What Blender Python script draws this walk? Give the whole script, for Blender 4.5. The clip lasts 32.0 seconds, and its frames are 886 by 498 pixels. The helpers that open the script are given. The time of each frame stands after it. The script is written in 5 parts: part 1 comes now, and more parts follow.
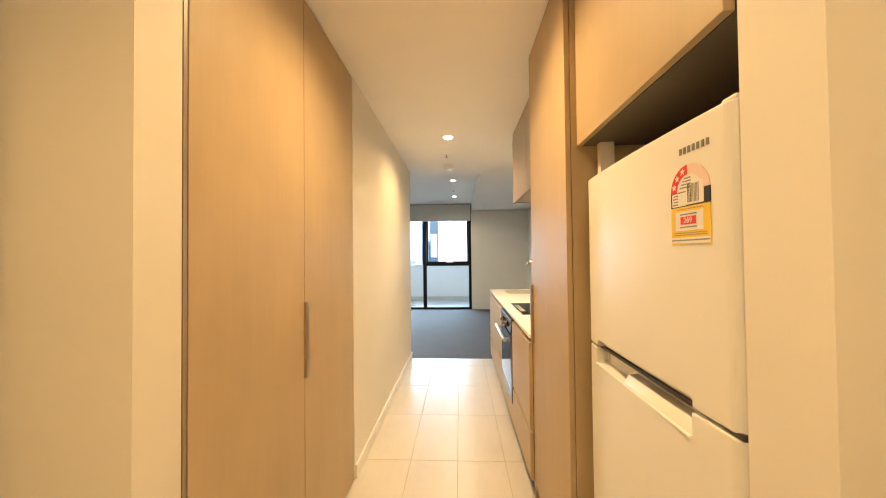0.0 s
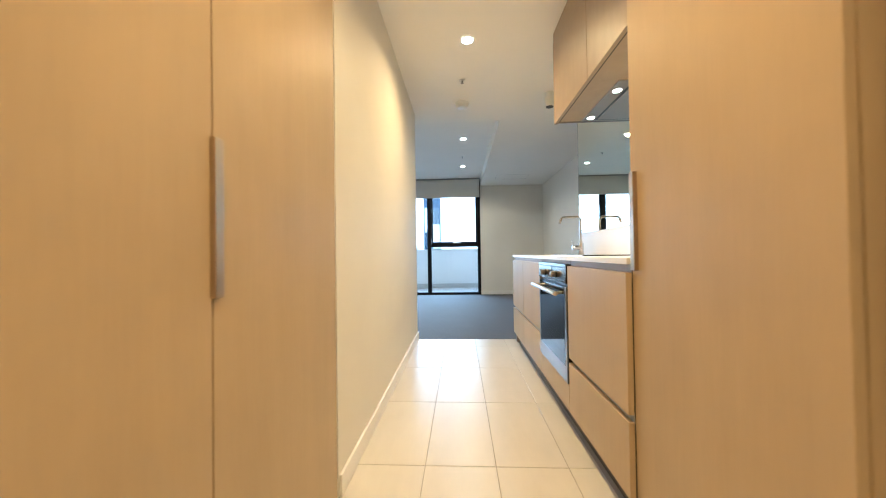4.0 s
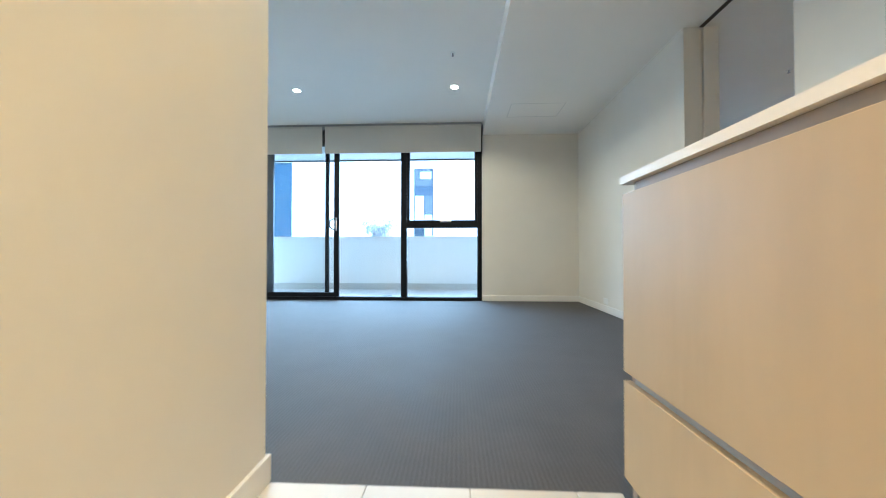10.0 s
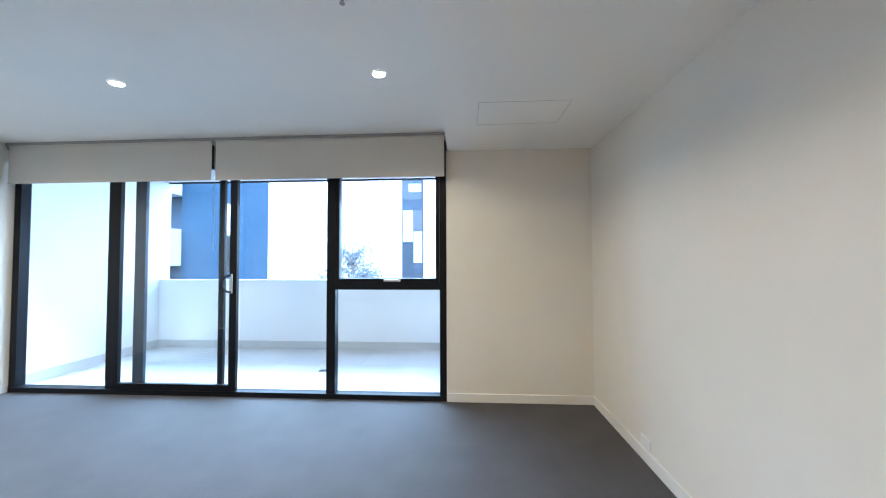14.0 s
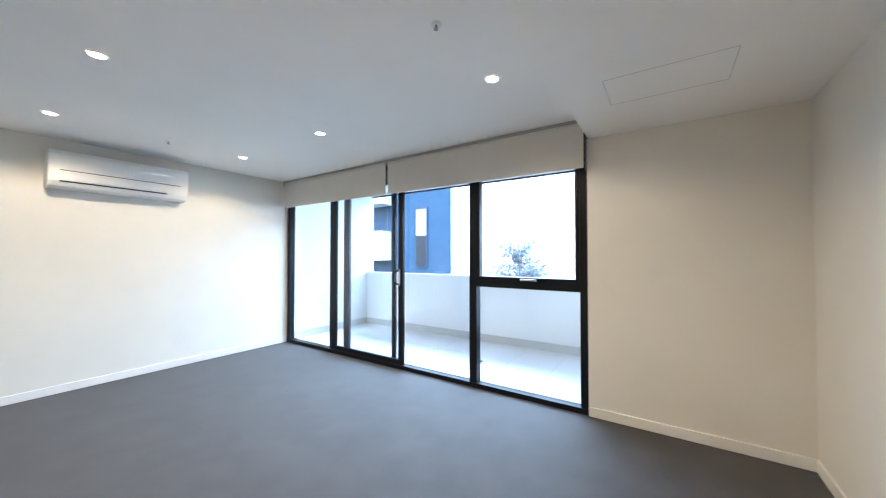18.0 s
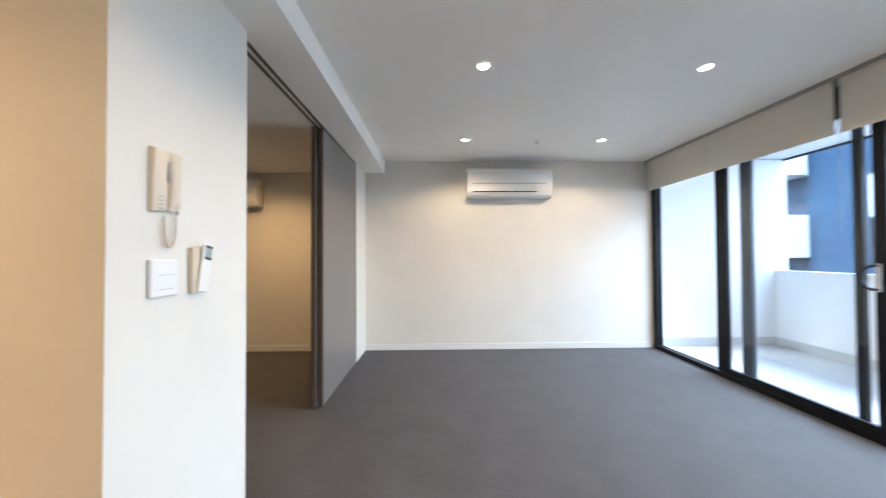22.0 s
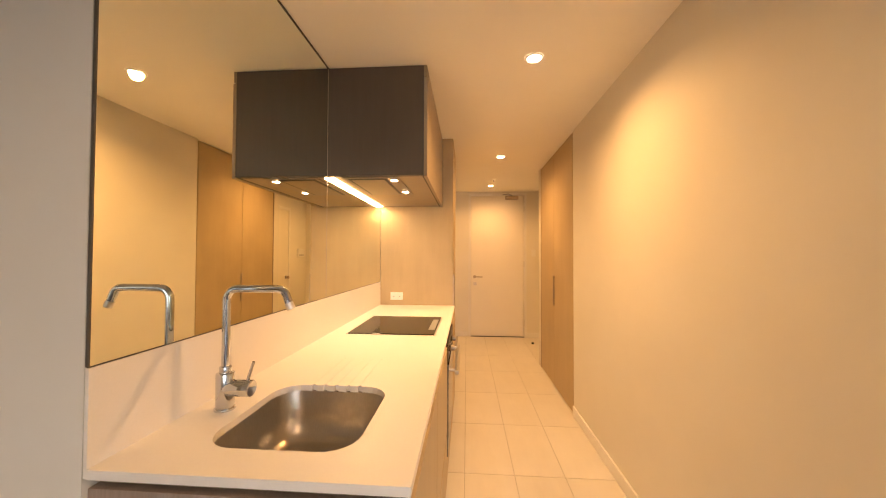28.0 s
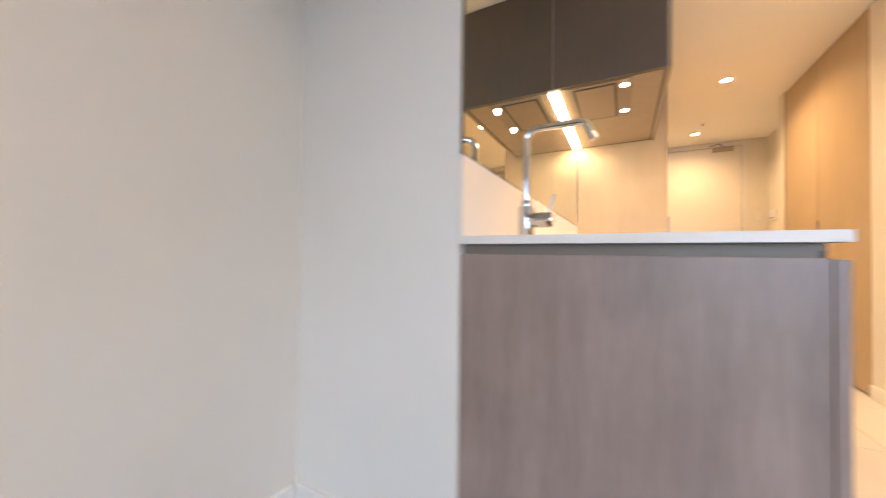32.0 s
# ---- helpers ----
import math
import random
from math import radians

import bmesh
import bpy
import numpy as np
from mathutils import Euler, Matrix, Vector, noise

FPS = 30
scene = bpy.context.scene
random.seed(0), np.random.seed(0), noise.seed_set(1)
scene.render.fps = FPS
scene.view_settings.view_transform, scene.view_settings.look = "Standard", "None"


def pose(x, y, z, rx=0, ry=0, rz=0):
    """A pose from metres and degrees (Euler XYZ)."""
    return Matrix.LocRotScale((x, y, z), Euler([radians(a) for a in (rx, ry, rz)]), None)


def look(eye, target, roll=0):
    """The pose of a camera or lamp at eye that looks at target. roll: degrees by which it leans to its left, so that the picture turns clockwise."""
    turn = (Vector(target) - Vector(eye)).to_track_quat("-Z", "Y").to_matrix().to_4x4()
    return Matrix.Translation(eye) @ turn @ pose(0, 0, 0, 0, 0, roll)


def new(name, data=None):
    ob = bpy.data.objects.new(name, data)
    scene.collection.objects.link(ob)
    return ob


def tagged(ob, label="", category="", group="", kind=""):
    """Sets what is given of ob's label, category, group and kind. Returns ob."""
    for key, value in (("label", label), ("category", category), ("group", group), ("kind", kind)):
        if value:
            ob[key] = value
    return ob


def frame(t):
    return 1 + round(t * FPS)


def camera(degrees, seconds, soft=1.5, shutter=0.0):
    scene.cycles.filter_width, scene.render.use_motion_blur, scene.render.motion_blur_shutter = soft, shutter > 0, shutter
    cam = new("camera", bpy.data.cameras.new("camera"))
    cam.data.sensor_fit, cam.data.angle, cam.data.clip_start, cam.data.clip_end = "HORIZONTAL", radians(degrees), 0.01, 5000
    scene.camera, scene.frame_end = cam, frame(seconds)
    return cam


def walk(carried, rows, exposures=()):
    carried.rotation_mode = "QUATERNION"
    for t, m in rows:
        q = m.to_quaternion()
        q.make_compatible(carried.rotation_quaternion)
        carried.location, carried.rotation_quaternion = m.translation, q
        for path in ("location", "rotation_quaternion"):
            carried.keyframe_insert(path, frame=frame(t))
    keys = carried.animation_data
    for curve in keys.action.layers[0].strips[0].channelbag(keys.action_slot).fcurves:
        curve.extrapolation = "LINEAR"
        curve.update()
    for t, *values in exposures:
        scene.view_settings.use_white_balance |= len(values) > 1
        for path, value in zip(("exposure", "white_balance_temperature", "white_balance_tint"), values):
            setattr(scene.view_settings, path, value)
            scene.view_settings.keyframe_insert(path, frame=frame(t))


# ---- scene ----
cam = camera(105.5, 32.0, soft=1.05, shutter=0.5)
PATH = [
    (0, (0.145, -0.274, 1.374), (0.046, 1.724, 1.41), -0.6),
    (0.5, (0.142, -0.267, 1.335), (0.039, 1.73, 1.371), -0.6),
    (1, (0.132, -0.257, 1.291), (0.025, 1.74, 1.326), -0.6),
    (1.5, (0.108, -0.244, 1.247), (-0.002, 1.753, 1.286), -0.5),
    (2, (0.051, -0.214, 1.186), (-0.058, 1.783, 1.223), -0.6),
    (2.5, (0.0, -0.133, 1.121), (-0.109, 1.864, 1.157), -0.6),
    (3, (-0.024, 0.078, 1.043), (-0.129, 2.075, 1.068), -0.7),
    (3.5, (-0.028, 0.294, 0.982), (-0.134, 2.291, 1.009), -0.8),
    (5.5, (-0.006, 1.104, 0.870), (-0.094, 3.101, 0.901), -0.7),
    (6, (0.016, 1.338, 0.838), (-0.074, 3.336, 0.871), -0.5),
    (6.5, (0.034, 1.517, 0.817), (-0.054, 3.515, 0.855), -0.5),
    (7, (0.095, 1.699, 0.769), (0.012, 3.697, 0.811), -0.3),
    (7.5, (0.144, 1.848, 0.709), (0.052, 3.846, 0.754), -0.0),
    (8, (0.126, 2.085, 0.684), (0.033, 4.082, 0.722), 0.0),
    (8.5, (0.107, 2.354, 0.678), (0.019, 4.352, 0.722), 0.0),
    (9, (0.112, 2.626, 0.667), (0.023, 4.623, 0.706), 0.0),
    (9.5, (0.105, 2.874, 0.662), (0.013, 4.872, 0.696), 0.0),
    (10, (0.081, 3.193, 0.708), (-0.009, 5.191, 0.736), -0.0),
    (10.5, (0.089, 3.487, 0.703), (-0.015, 5.484, 0.731), -0.1),
    (11, (0.082, 3.8, 0.701), (-0.025, 5.796, 0.738), 0.2),
    (11.5, (0.049, 4.09, 0.731), (-0.06, 6.087, 0.77), 0.2),
    (12, (0.078, 4.284, 0.859), (-0.029, 6.28, 0.905), 0.2),
    (12.5, (0.134, 4.506, 1.028), (0.025, 6.503, 1.088), 0.0),
    (13, (0.246, 4.634, 1.203), (0.133, 6.63, 1.266), 0.1),
    (13.5, (0.384, 4.782, 1.345), (0.273, 6.778, 1.406), -0.0),
    (14, (0.601, 4.899, 1.408), (0.485, 6.894, 1.468), -0.2),
    (14.5, (0.801, 4.942, 1.428), (0.688, 6.938, 1.495), -0.4),
    (16.5, (1.146, 5.164, 1.458), (0.72, 7.118, 1.499), 0.1),
    (17, (1.076, 5.105, 1.469), (0.383, 6.981, 1.505), 0.1),
    (17.5, (1.056, 5.034, 1.458), (0.154, 6.819, 1.496), 0.1),
    (18, (1.034, 5.002, 1.44), (-0.071, 6.669, 1.478), 0.0),
    (18.5, (0.994, 4.983, 1.431), (-0.262, 6.539, 1.463), -0.0),
    (19, (0.984, 4.981, 1.417), (-0.42, 6.405, 1.45), -0.1),
    (19.5, (1.001, 4.987, 1.392), (-0.516, 6.29, 1.425), -0.1),
    (20, (0.965, 4.998, 1.36), (-0.667, 6.154, 1.385), -0.1),
    (20.5, (0.827, 5.047, 1.34), (-0.904, 6.048, 1.368), -0.2),
    (21, (0.693, 5.074, 1.327), (-1.145, 5.861, 1.354), -0.3),
    (21.5, (0.573, 5.159, 1.333), (-1.371, 5.626, 1.364), -0.3),
    (22, (0.496, 5.194, 1.337), (-1.503, 5.231, 1.371), -0.3),
    (22.5, (0.411, 5.137, 1.329), (-1.565, 4.833, 1.355), -0.2),
    (23, (0.314, 5.012, 1.359), (-1.595, 4.418, 1.378), -0.0),
    (23.5, (0.257, 4.977, 1.354), (-1.536, 4.092, 1.385), -0.2),
    (24, (0.214, 4.943, 1.367), (-1.321, 3.661, 1.407), -0.1),
    (24.5, (0.273, 4.928, 1.378), (-0.962, 3.356, 1.416), 0.0),
    (25, (0.331, 4.903, 1.377), (-0.598, 3.132, 1.427), 0.1),
    (25.5, (0.361, 4.887, 1.387), (-0.284, 2.994, 1.437), 0.1),
    (26, (0.39, 4.887, 1.401), (0.02, 2.922, 1.447), -0.1),
    (26.5, (0.424, 4.892, 1.419), (0.255, 2.899, 1.459), 0.2),
    (28.5, (0.417, 4.811, 1.340), (0.623, 2.822, 1.382), 0.1),
    (29, (0.388, 4.795, 1.260), (0.665, 2.814, 1.299), 0.1),
    (29.5, (0.414, 4.738, 1.159), (0.765, 2.769, 1.197), 0.2),
    (30, (0.428, 4.681, 1.061), (0.849, 2.726, 1.102), 0.2),
    (30.5, (0.425, 4.687, 0.985), (0.911, 2.749, 1.027), 0.2),
    (31, (0.422, 4.708, 0.910), (1.019, 2.799, 0.953), 0.3),
    (31.5, (0.558, 4.794, 0.870), (1.306, 2.939, 0.917), 0.2),
    (32, (0.866, 4.954, 0.870), (1.812, 3.193, 0.903), 0.7),
]
EXPOSURES = [(0.0, 4.93, 5500, 1), (3.0, 4.97, 4900, -1), (6.0, 4.88, 4580, -3), (8.0, 4.95, 4600, -4), (9.0, 5.05, 4450, -6), (11.0, 5.25, 4950, -1), (12.0, 5.16, 4850, 1), (13.0, 5.13, 4850, 3), (14.0, 5.17, 4900, 4),
             (17.0, 5.22, 5120, 5), (20.5, 5.15, 5150, 7), (22.5, 5.0, 5700, 10), (24.0, 4.9, 6450, 17), (25.0, 4.8, 7300, 24), (26.0, 4.77, 7850, 24), (28.5, 4.6, 7400, 18), (30.0, 4.46, 6800, 14),
             (31.0, 4.8, 5800, 12), (32.0, 5.16, 5350, 13)]
walk(cam, [(t, look(eye, target, roll)) for t, eye, target, roll in PATH], EXPOSURES)

# ---- daylight ----
world = bpy.data.worlds.new("world")
scene.world = world
world.use_nodes = True
wn, wl = world.node_tree.nodes, world.node_tree.links
sky = wn.new("ShaderNodeTexSky")
sky.sky_type, sky.sun_disc = "NISHITA", False
sky.sun_elevation, sky.sun_rotation = radians(48), radians(160)
haze = wn.new("ShaderNodeHueSaturation")
haze.inputs["Saturation"].default_value = 0.55
wl.new(sky.outputs[0], haze.inputs["Color"])
wl.new(haze.outputs[0], wn["Background"].inputs[0])
wn["Background"].inputs[1].default_value = 0.075
sun = new("sun", bpy.data.lights.new("sun", "SUN"))
sun.data.energy, sun.data.angle, sun.data.color = 0.25, radians(14), (1.0, 0.97, 0.93)
sun.matrix_world = pose(0, 0, 20, 42, 0, -20)
WARM = (1.0, 0.56, 0.205)
SPOT_W, LIVING_W, STRIP_W, HOOD_W = 3.9, 2.1, 0.28, 0.29
# daylight that enters by the window wall
glow = new("window_daylight", bpy.data.lights.new("window_daylight", "AREA"))
glow.data.shape, glow.data.size, glow.data.size_y, glow.data.energy, glow.data.color = "RECTANGLE", 4.4, 1.9, 4.2, (0.78, 0.90, 1.0)
glow.data.spread = radians(115)
glow.matrix_world = pose(-1.92, 8.9, 1.25, -52, 0, 0)


def spot(x, y, z, watts=SPOT_W, cone=158, blend=1.0, size=0.035, colour=WARM):
    """The light of one recessed downlight."""
    lamp = new("downlight_lamp", bpy.data.lights.new("downlight_lamp", "SPOT"))
    d = lamp.data
    d.energy, d.color, d.spot_size, d.spot_blend, d.shadow_soft_size = watts, colour, radians(cone), blend, size
    lamp.matrix_world = pose(x, y, z)
    return lamp


# ---- materials ----
def mat(name, colour, rough=0.5, metal=0.0, grain=0.0, grain_scale=(40, 40, 40), stain=0.0, stain_scale=1.5,
        bump=0.0, bump_scale=200.0, spec=0.5, coat=0.0, fine=0.0, fine_scale=(150, 150, 150), emit=None, strength=0.0, random_tint=0.0):
    """Principled material with fine grain, broad stains and small relief in object space."""
    m = bpy.data.materials.new(name)
    m.use_nodes = True
    n, l = m.node_tree.nodes, m.node_tree.links
    b = n["Principled BSDF"]
    b.inputs["Base Color"].default_value = (*colour, 1)
    b.inputs["Roughness"].default_value = rough
    b.inputs["Metallic"].default_value = metal
    b.inputs["Specular IOR Level"].default_value = spec
    b.inputs["Coat Weight"].default_value = coat
    geo = n.new("ShaderNodeNewGeometry")
    last = None
    if grain or stain or random_tint:
        rgb = n.new("ShaderNodeRGB")
        rgb.outputs[0].default_value = (*colour, 1)
        last = rgb.outputs[0]
    def vary(fac, amount, low=0.3, high=0.7):
        nonlocal last
        ramp = n.new("ShaderNodeMapRange")
        ramp.inputs[1].default_value, ramp.inputs[2].default_value = low, high
        ramp.inputs[3].default_value, ramp.inputs[4].default_value = 1 - amount, 1 + amount * 0.6
        l.new(fac, ramp.inputs[0])
        mul = n.new("ShaderNodeVectorMath")
        mul.operation = "SCALE"
        l.new(last, mul.inputs[0])
        l.new(ramp.outputs[0], mul.inputs[3])
        last = mul.outputs[0]
    for amount, size in ((grain, grain_scale), (fine, fine_scale)):
        if amount:
            mp = n.new("ShaderNodeMapping")
            mp.inputs["Scale"].default_value = size
            l.new(geo.outputs["Position"], mp.inputs[0])
            tx = n.new("ShaderNodeTexNoise")
            tx.inputs["Scale"].default_value, tx.inputs["Detail"].default_value, tx.inputs["Roughness"].default_value = 1.0, 5.0, 0.65
            l.new(mp.outputs[0], tx.inputs["Vector"])
            vary(tx.outputs[0], amount)
    if stain:
        tx = n.new("ShaderNodeTexNoise")
        tx.inputs["Scale"].default_value, tx.inputs["Detail"].default_value = stain_scale, 3.0
        l.new(geo.outputs["Position"], tx.inputs["Vector"])
        vary(tx.outputs[0], stain)
        rr = n.new("ShaderNodeMapRange")
        rr.inputs[3].default_value, rr.inputs[4].default_value = rough * 0.85, min(1, rough * 1.15)
        l.new(tx.outputs[0], rr.inputs[0])
        l.new(rr.outputs[0], b.inputs["Roughness"])
    if random_tint:
        oi = n.new("ShaderNodeObjectInfo")
        vary(oi.outputs["Random"], random_tint, 0, 1)
    if last is not None:
        l.new(last, b.inputs["Base Color"])
    if bump:
        tx = n.new("ShaderNodeTexNoise")
        tx.inputs["Scale"].default_value, tx.inputs["Detail"].default_value = bump_scale, 3.0
        l.new(geo.outputs["Position"], tx.inputs["Vector"])
        bp = n.new("ShaderNodeBump")
        bp.inputs["Strength"].default_value, bp.inputs["Distance"].default_value = bump, 0.002
        l.new(tx.outputs[0], bp.inputs["Height"])
        l.new(bp.outputs[0], b.inputs["Normal"])
    if emit:
        b.inputs["Emission Color"].default_value = (*emit, 1)
        b.inputs["Emission Strength"].default_value = strength
    return m


PAINT = mat("wall_paint", (0.76, 0.728, 0.655), 0.62, stain=0.03, stain_scale=2.0, bump=0.06, bump_scale=260)
CEIL = mat("ceiling_paint", (0.915, 0.89, 0.835), 0.8, stain=0.02, bump=0.05, bump_scale=220)
TRIM = mat("trim_paint", (0.80, 0.78, 0.74), 0.35, stain=0.03, bump=0.03, bump_scale=120)
DOORW = mat("door_paint", (0.80, 0.755, 0.665), 0.42, stain=0.03, bump=0.03, bump_scale=120)
WOOD = mat("oak_laminate", (0.485, 0.375, 0.228), 0.52, spec=0.35, grain=0.055, grain_scale=(8, 8, 0.9), stain=0.06, stain_scale=3.0, fine=0.018, fine_scale=(150, 150, 9))
WOOD_D = mat("grey_brown_panel", (0.310, 0.236, 0.194), 0.40, grain=0.16, grain_scale=(20, 20, 1.6), stain=0.13, stain_scale=5.0, fine=0.13, fine_scale=(170, 170, 14), bump=0.08, bump_scale=160)
RAIL = mat("brown_recess_rail", (0.27, 0.215, 0.155), 0.5, grain=0.06, grain_scale=(13, 5, 60), stain=0.05)
# steel tray coloured brown for the warm worktop it reflects
HOODTRAY = mat("hood_tray_warm_reflection", (0.30, 0.255, 0.21), 0.34, metal=1.0, grain=0.06, grain_scale=(3, 200, 200))
WOOD_H = mat("brown_oak_laminate", (0.34, 0.265, 0.18), 0.42, grain=0.055, grain_scale=(20, 20, 4.5), stain=0.07, stain_scale=8.0)
HOODM = mat("dark_taupe_panel", (0.10, 0.077, 0.058), 0.45, grain=0.06, grain_scale=(50, 50, 3), stain=0.06, stain_scale=3)
# dark trims; on recessed parts and gaps it puts their shade into colour
EDGE = mat("dark_trim_recess_shade", (0.10, 0.085, 0.07), 0.6, stain=0.05)
STONE = mat("cream_stone", (0.81, 0.77, 0.71), 0.4, spec=0.4, grain=0.018, grain_scale=(180, 180, 180), stain=0.03, stain_scale=2.0)
TILE = mat("porcelain_tile", (0.64, 0.605, 0.545), 0.33, spec=0.6, grain=0.04, grain_scale=(12, 3, 12), stain=0.04, stain_scale=3.0, random_tint=0.03, bump=0.03, bump_scale=90)
GROUT = mat("grout", (0.40, 0.37, 0.33), 0.9, stain=0.08, stain_scale=6, bump=0.2, bump_scale=300)
STEEL = mat("stainless_steel", (0.66, 0.64, 0.61), 0.34, metal=1.0, grain=0.08, grain_scale=(3, 300, 300), stain=0.05, stain_scale=8)
SINKM = mat("brushed_sink_steel", (0.80, 0.73, 0.64), 0.33, metal=1.0, grain=0.06, grain_scale=(260, 260, 4), stain=0.05, stain_scale=9)
# plain stainless; the dark it reflects is put into the colour
OVENST = mat("stainless_dark_reflection", (0.09, 0.078, 0.065), 0.2, metal=1.0, grain=0.08, grain_scale=(300, 3, 300))
KNOBM = mat("bronze_steel", (0.42, 0.36, 0.29), 0.3, metal=1.0)
PULLM = mat("pull_metal", (0.46, 0.38, 0.29), 0.4, metal=1.0, stain=0.05, stain_scale=12)
FRAMEST = mat("brushed_oven_frame", (0.26, 0.255, 0.25), 0.33, metal=1.0, grain=0.08, grain_scale=(300, 300, 3))
PANELG = mat("grey_satin_panel", (0.185, 0.166, 0.150), 0.33, stain=0.04)
CHROME = mat("chrome", (0.62, 0.63, 0.65), 0.05, metal=1.0)
BLACKGL = mat("black_glass", (0.006, 0.006, 0.006), 0.06, spec=0.35, stain=0.1, stain_scale=6)
BLACKAL = mat("black_aluminium", (0.007, 0.008, 0.011), 0.45, spec=0.18, stain=0.08, stain_scale=5, bump=0.03, bump_scale=400)
FRIDGEW = mat("white_enamel", (0.80, 0.80, 0.785), 0.34, stain=0.02, stain_scale=3, bump=0.04, bump_scale=350)
WHITEP = mat("white_plastic", (0.80, 0.79, 0.76), 0.32, stain=0.02)
CREAMP = mat("cream_plastic", (0.69, 0.60, 0.465), 0.38, stain=0.03)
GREYP = mat("grey_plastic", (0.33, 0.33, 0.33), 0.4, stain=0.05)
SCREENG = mat("lcd_grey", (0.30, 0.36, 0.38), 0.3)
DARKP = mat("dark_plastic", (0.03, 0.03, 0.032), 0.4, stain=0.05)
FABRIC = mat("blind_fabric", (0.66, 0.63, 0.57), 0.9, grain=0.05, grain_scale=(700, 700, 700), stain=0.03, bump=0.1, bump_scale=700)
OUTW = mat("outdoor_render", (0.85, 0.845, 0.835), 0.8, stain=0.05, stain_scale=0.8, bump=0.1, bump_scale=120)
# black stile coloured blue-grey for the outdoors reflected in it
REFLECTAL = mat("black_aluminium_outdoor_reflection", (0.05, 0.06, 0.08), 0.35, metal=0.3, stain=0.06)
OUTKERB = mat("grey_skirting", (0.55, 0.545, 0.53), 0.7, stain=0.06)
OUTTILE = mat("balcony_tile", (0.60, 0.585, 0.56), 0.5, stain=0.05, grain=0.05, grain_scale=(30, 30, 30), random_tint=0.04)
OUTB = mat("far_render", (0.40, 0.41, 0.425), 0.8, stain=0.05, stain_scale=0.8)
BLUEW = mat("blue_cladding", (0.019, 0.036, 0.062), 0.6, spec=0.05, stain=0.06, stain_scale=0.6)
GREYW = mat("grey_cladding", (0.026, 0.036, 0.055), 0.6, spec=0.05, stain=0.06, stain_scale=0.6)
FARGLASS = mat("far_window_glass", (0.02, 0.028, 0.04), 0.12, spec=0.2, stain=0.1)
CURTAIN = mat("far_curtain", (0.22, 0.24, 0.25), 0.9, stain=0.08)
LEAF = mat("leaf", (0.085, 0.10, 0.115), 0.7, spec=0.1, stain=0.2, stain_scale=4)
BARK = mat("bark", (0.12, 0.09, 0.07), 0.9, stain=0.2, stain_scale=5)
ASPHALT = mat("asphalt", (0.05, 0.05, 0.05), 0.9, stain=0.1, stain_scale=0.5)
RED = mat("red_print", (0.65, 0.03, 0.03), 0.45)
YELLOW = mat("yellow_print", (0.80, 0.58, 0.03), 0.45)
WHITEPR = mat("white_print", (0.8, 0.78, 0.74), 0.45)
PINKPR = mat("pink_print", (0.78, 0.62, 0.58), 0.45)
BLACKPR = mat("black_print", (0.02, 0.02, 0.02), 0.45)
GREYPR = mat("grey_print", (0.22, 0.21, 0.19), 0.4)
LENS = mat("lamp_lens", (0.9, 0.9, 0.88), 0.4, emit=(1.0, 0.84, 0.6), strength=1.6)
STRIPM = mat("led_strip_diffuser", (0.9, 0.88, 0.8), 0.4, emit=(1.0, 0.68, 0.3), strength=0.6)
GLINTW = mat("downlight_glint", (0.8, 0.8, 0.8), 0.4, emit=(1.0, 0.97, 0.9), strength=0.05)
LEDDOT = mat("indicator_light", (0.8, 0.8, 0.9), 0.4, emit=(0.32, 0.38, 1.0), strength=0.05)

CARPET = mat("charcoal_carpet", (0.088, 0.084, 0.086), 0.78, grain=0.32, grain_scale=(190, 190, 190), stain=0.15, stain_scale=3.5, spec=0.27)
n, l = CARPET.node_tree.nodes, CARPET.node_tree.links
n["Principled BSDF"].inputs["Sheen Weight"].default_value, n["Principled BSDF"].inputs["Sheen Roughness"].default_value = 0.05, 0.4
g0 = n.new("ShaderNodeNewGeometry")
wv = n.new("ShaderNodeTexWave")
wv.wave_type, wv.bands_direction = "BANDS", "X"
wv.inputs["Scale"].default_value, wv.inputs["Distortion"].default_value, wv.inputs["Detail"].default_value = 20, 1.5, 2
l.new(g0.outputs["Position"], wv.inputs[0])
nb = n.new("ShaderNodeBump")
nb.inputs["Strength"].default_value, nb.inputs["Distance"].default_value = 0.2, 0.003
l.new(wv.outputs["Fac"], nb.inputs["Height"])
l.new(nb.outputs[0], n["Principled BSDF"].inputs["Normal"])

MIRROR = mat("mirror_silver", (0.85, 0.855, 0.74), 0.01, metal=1.0)


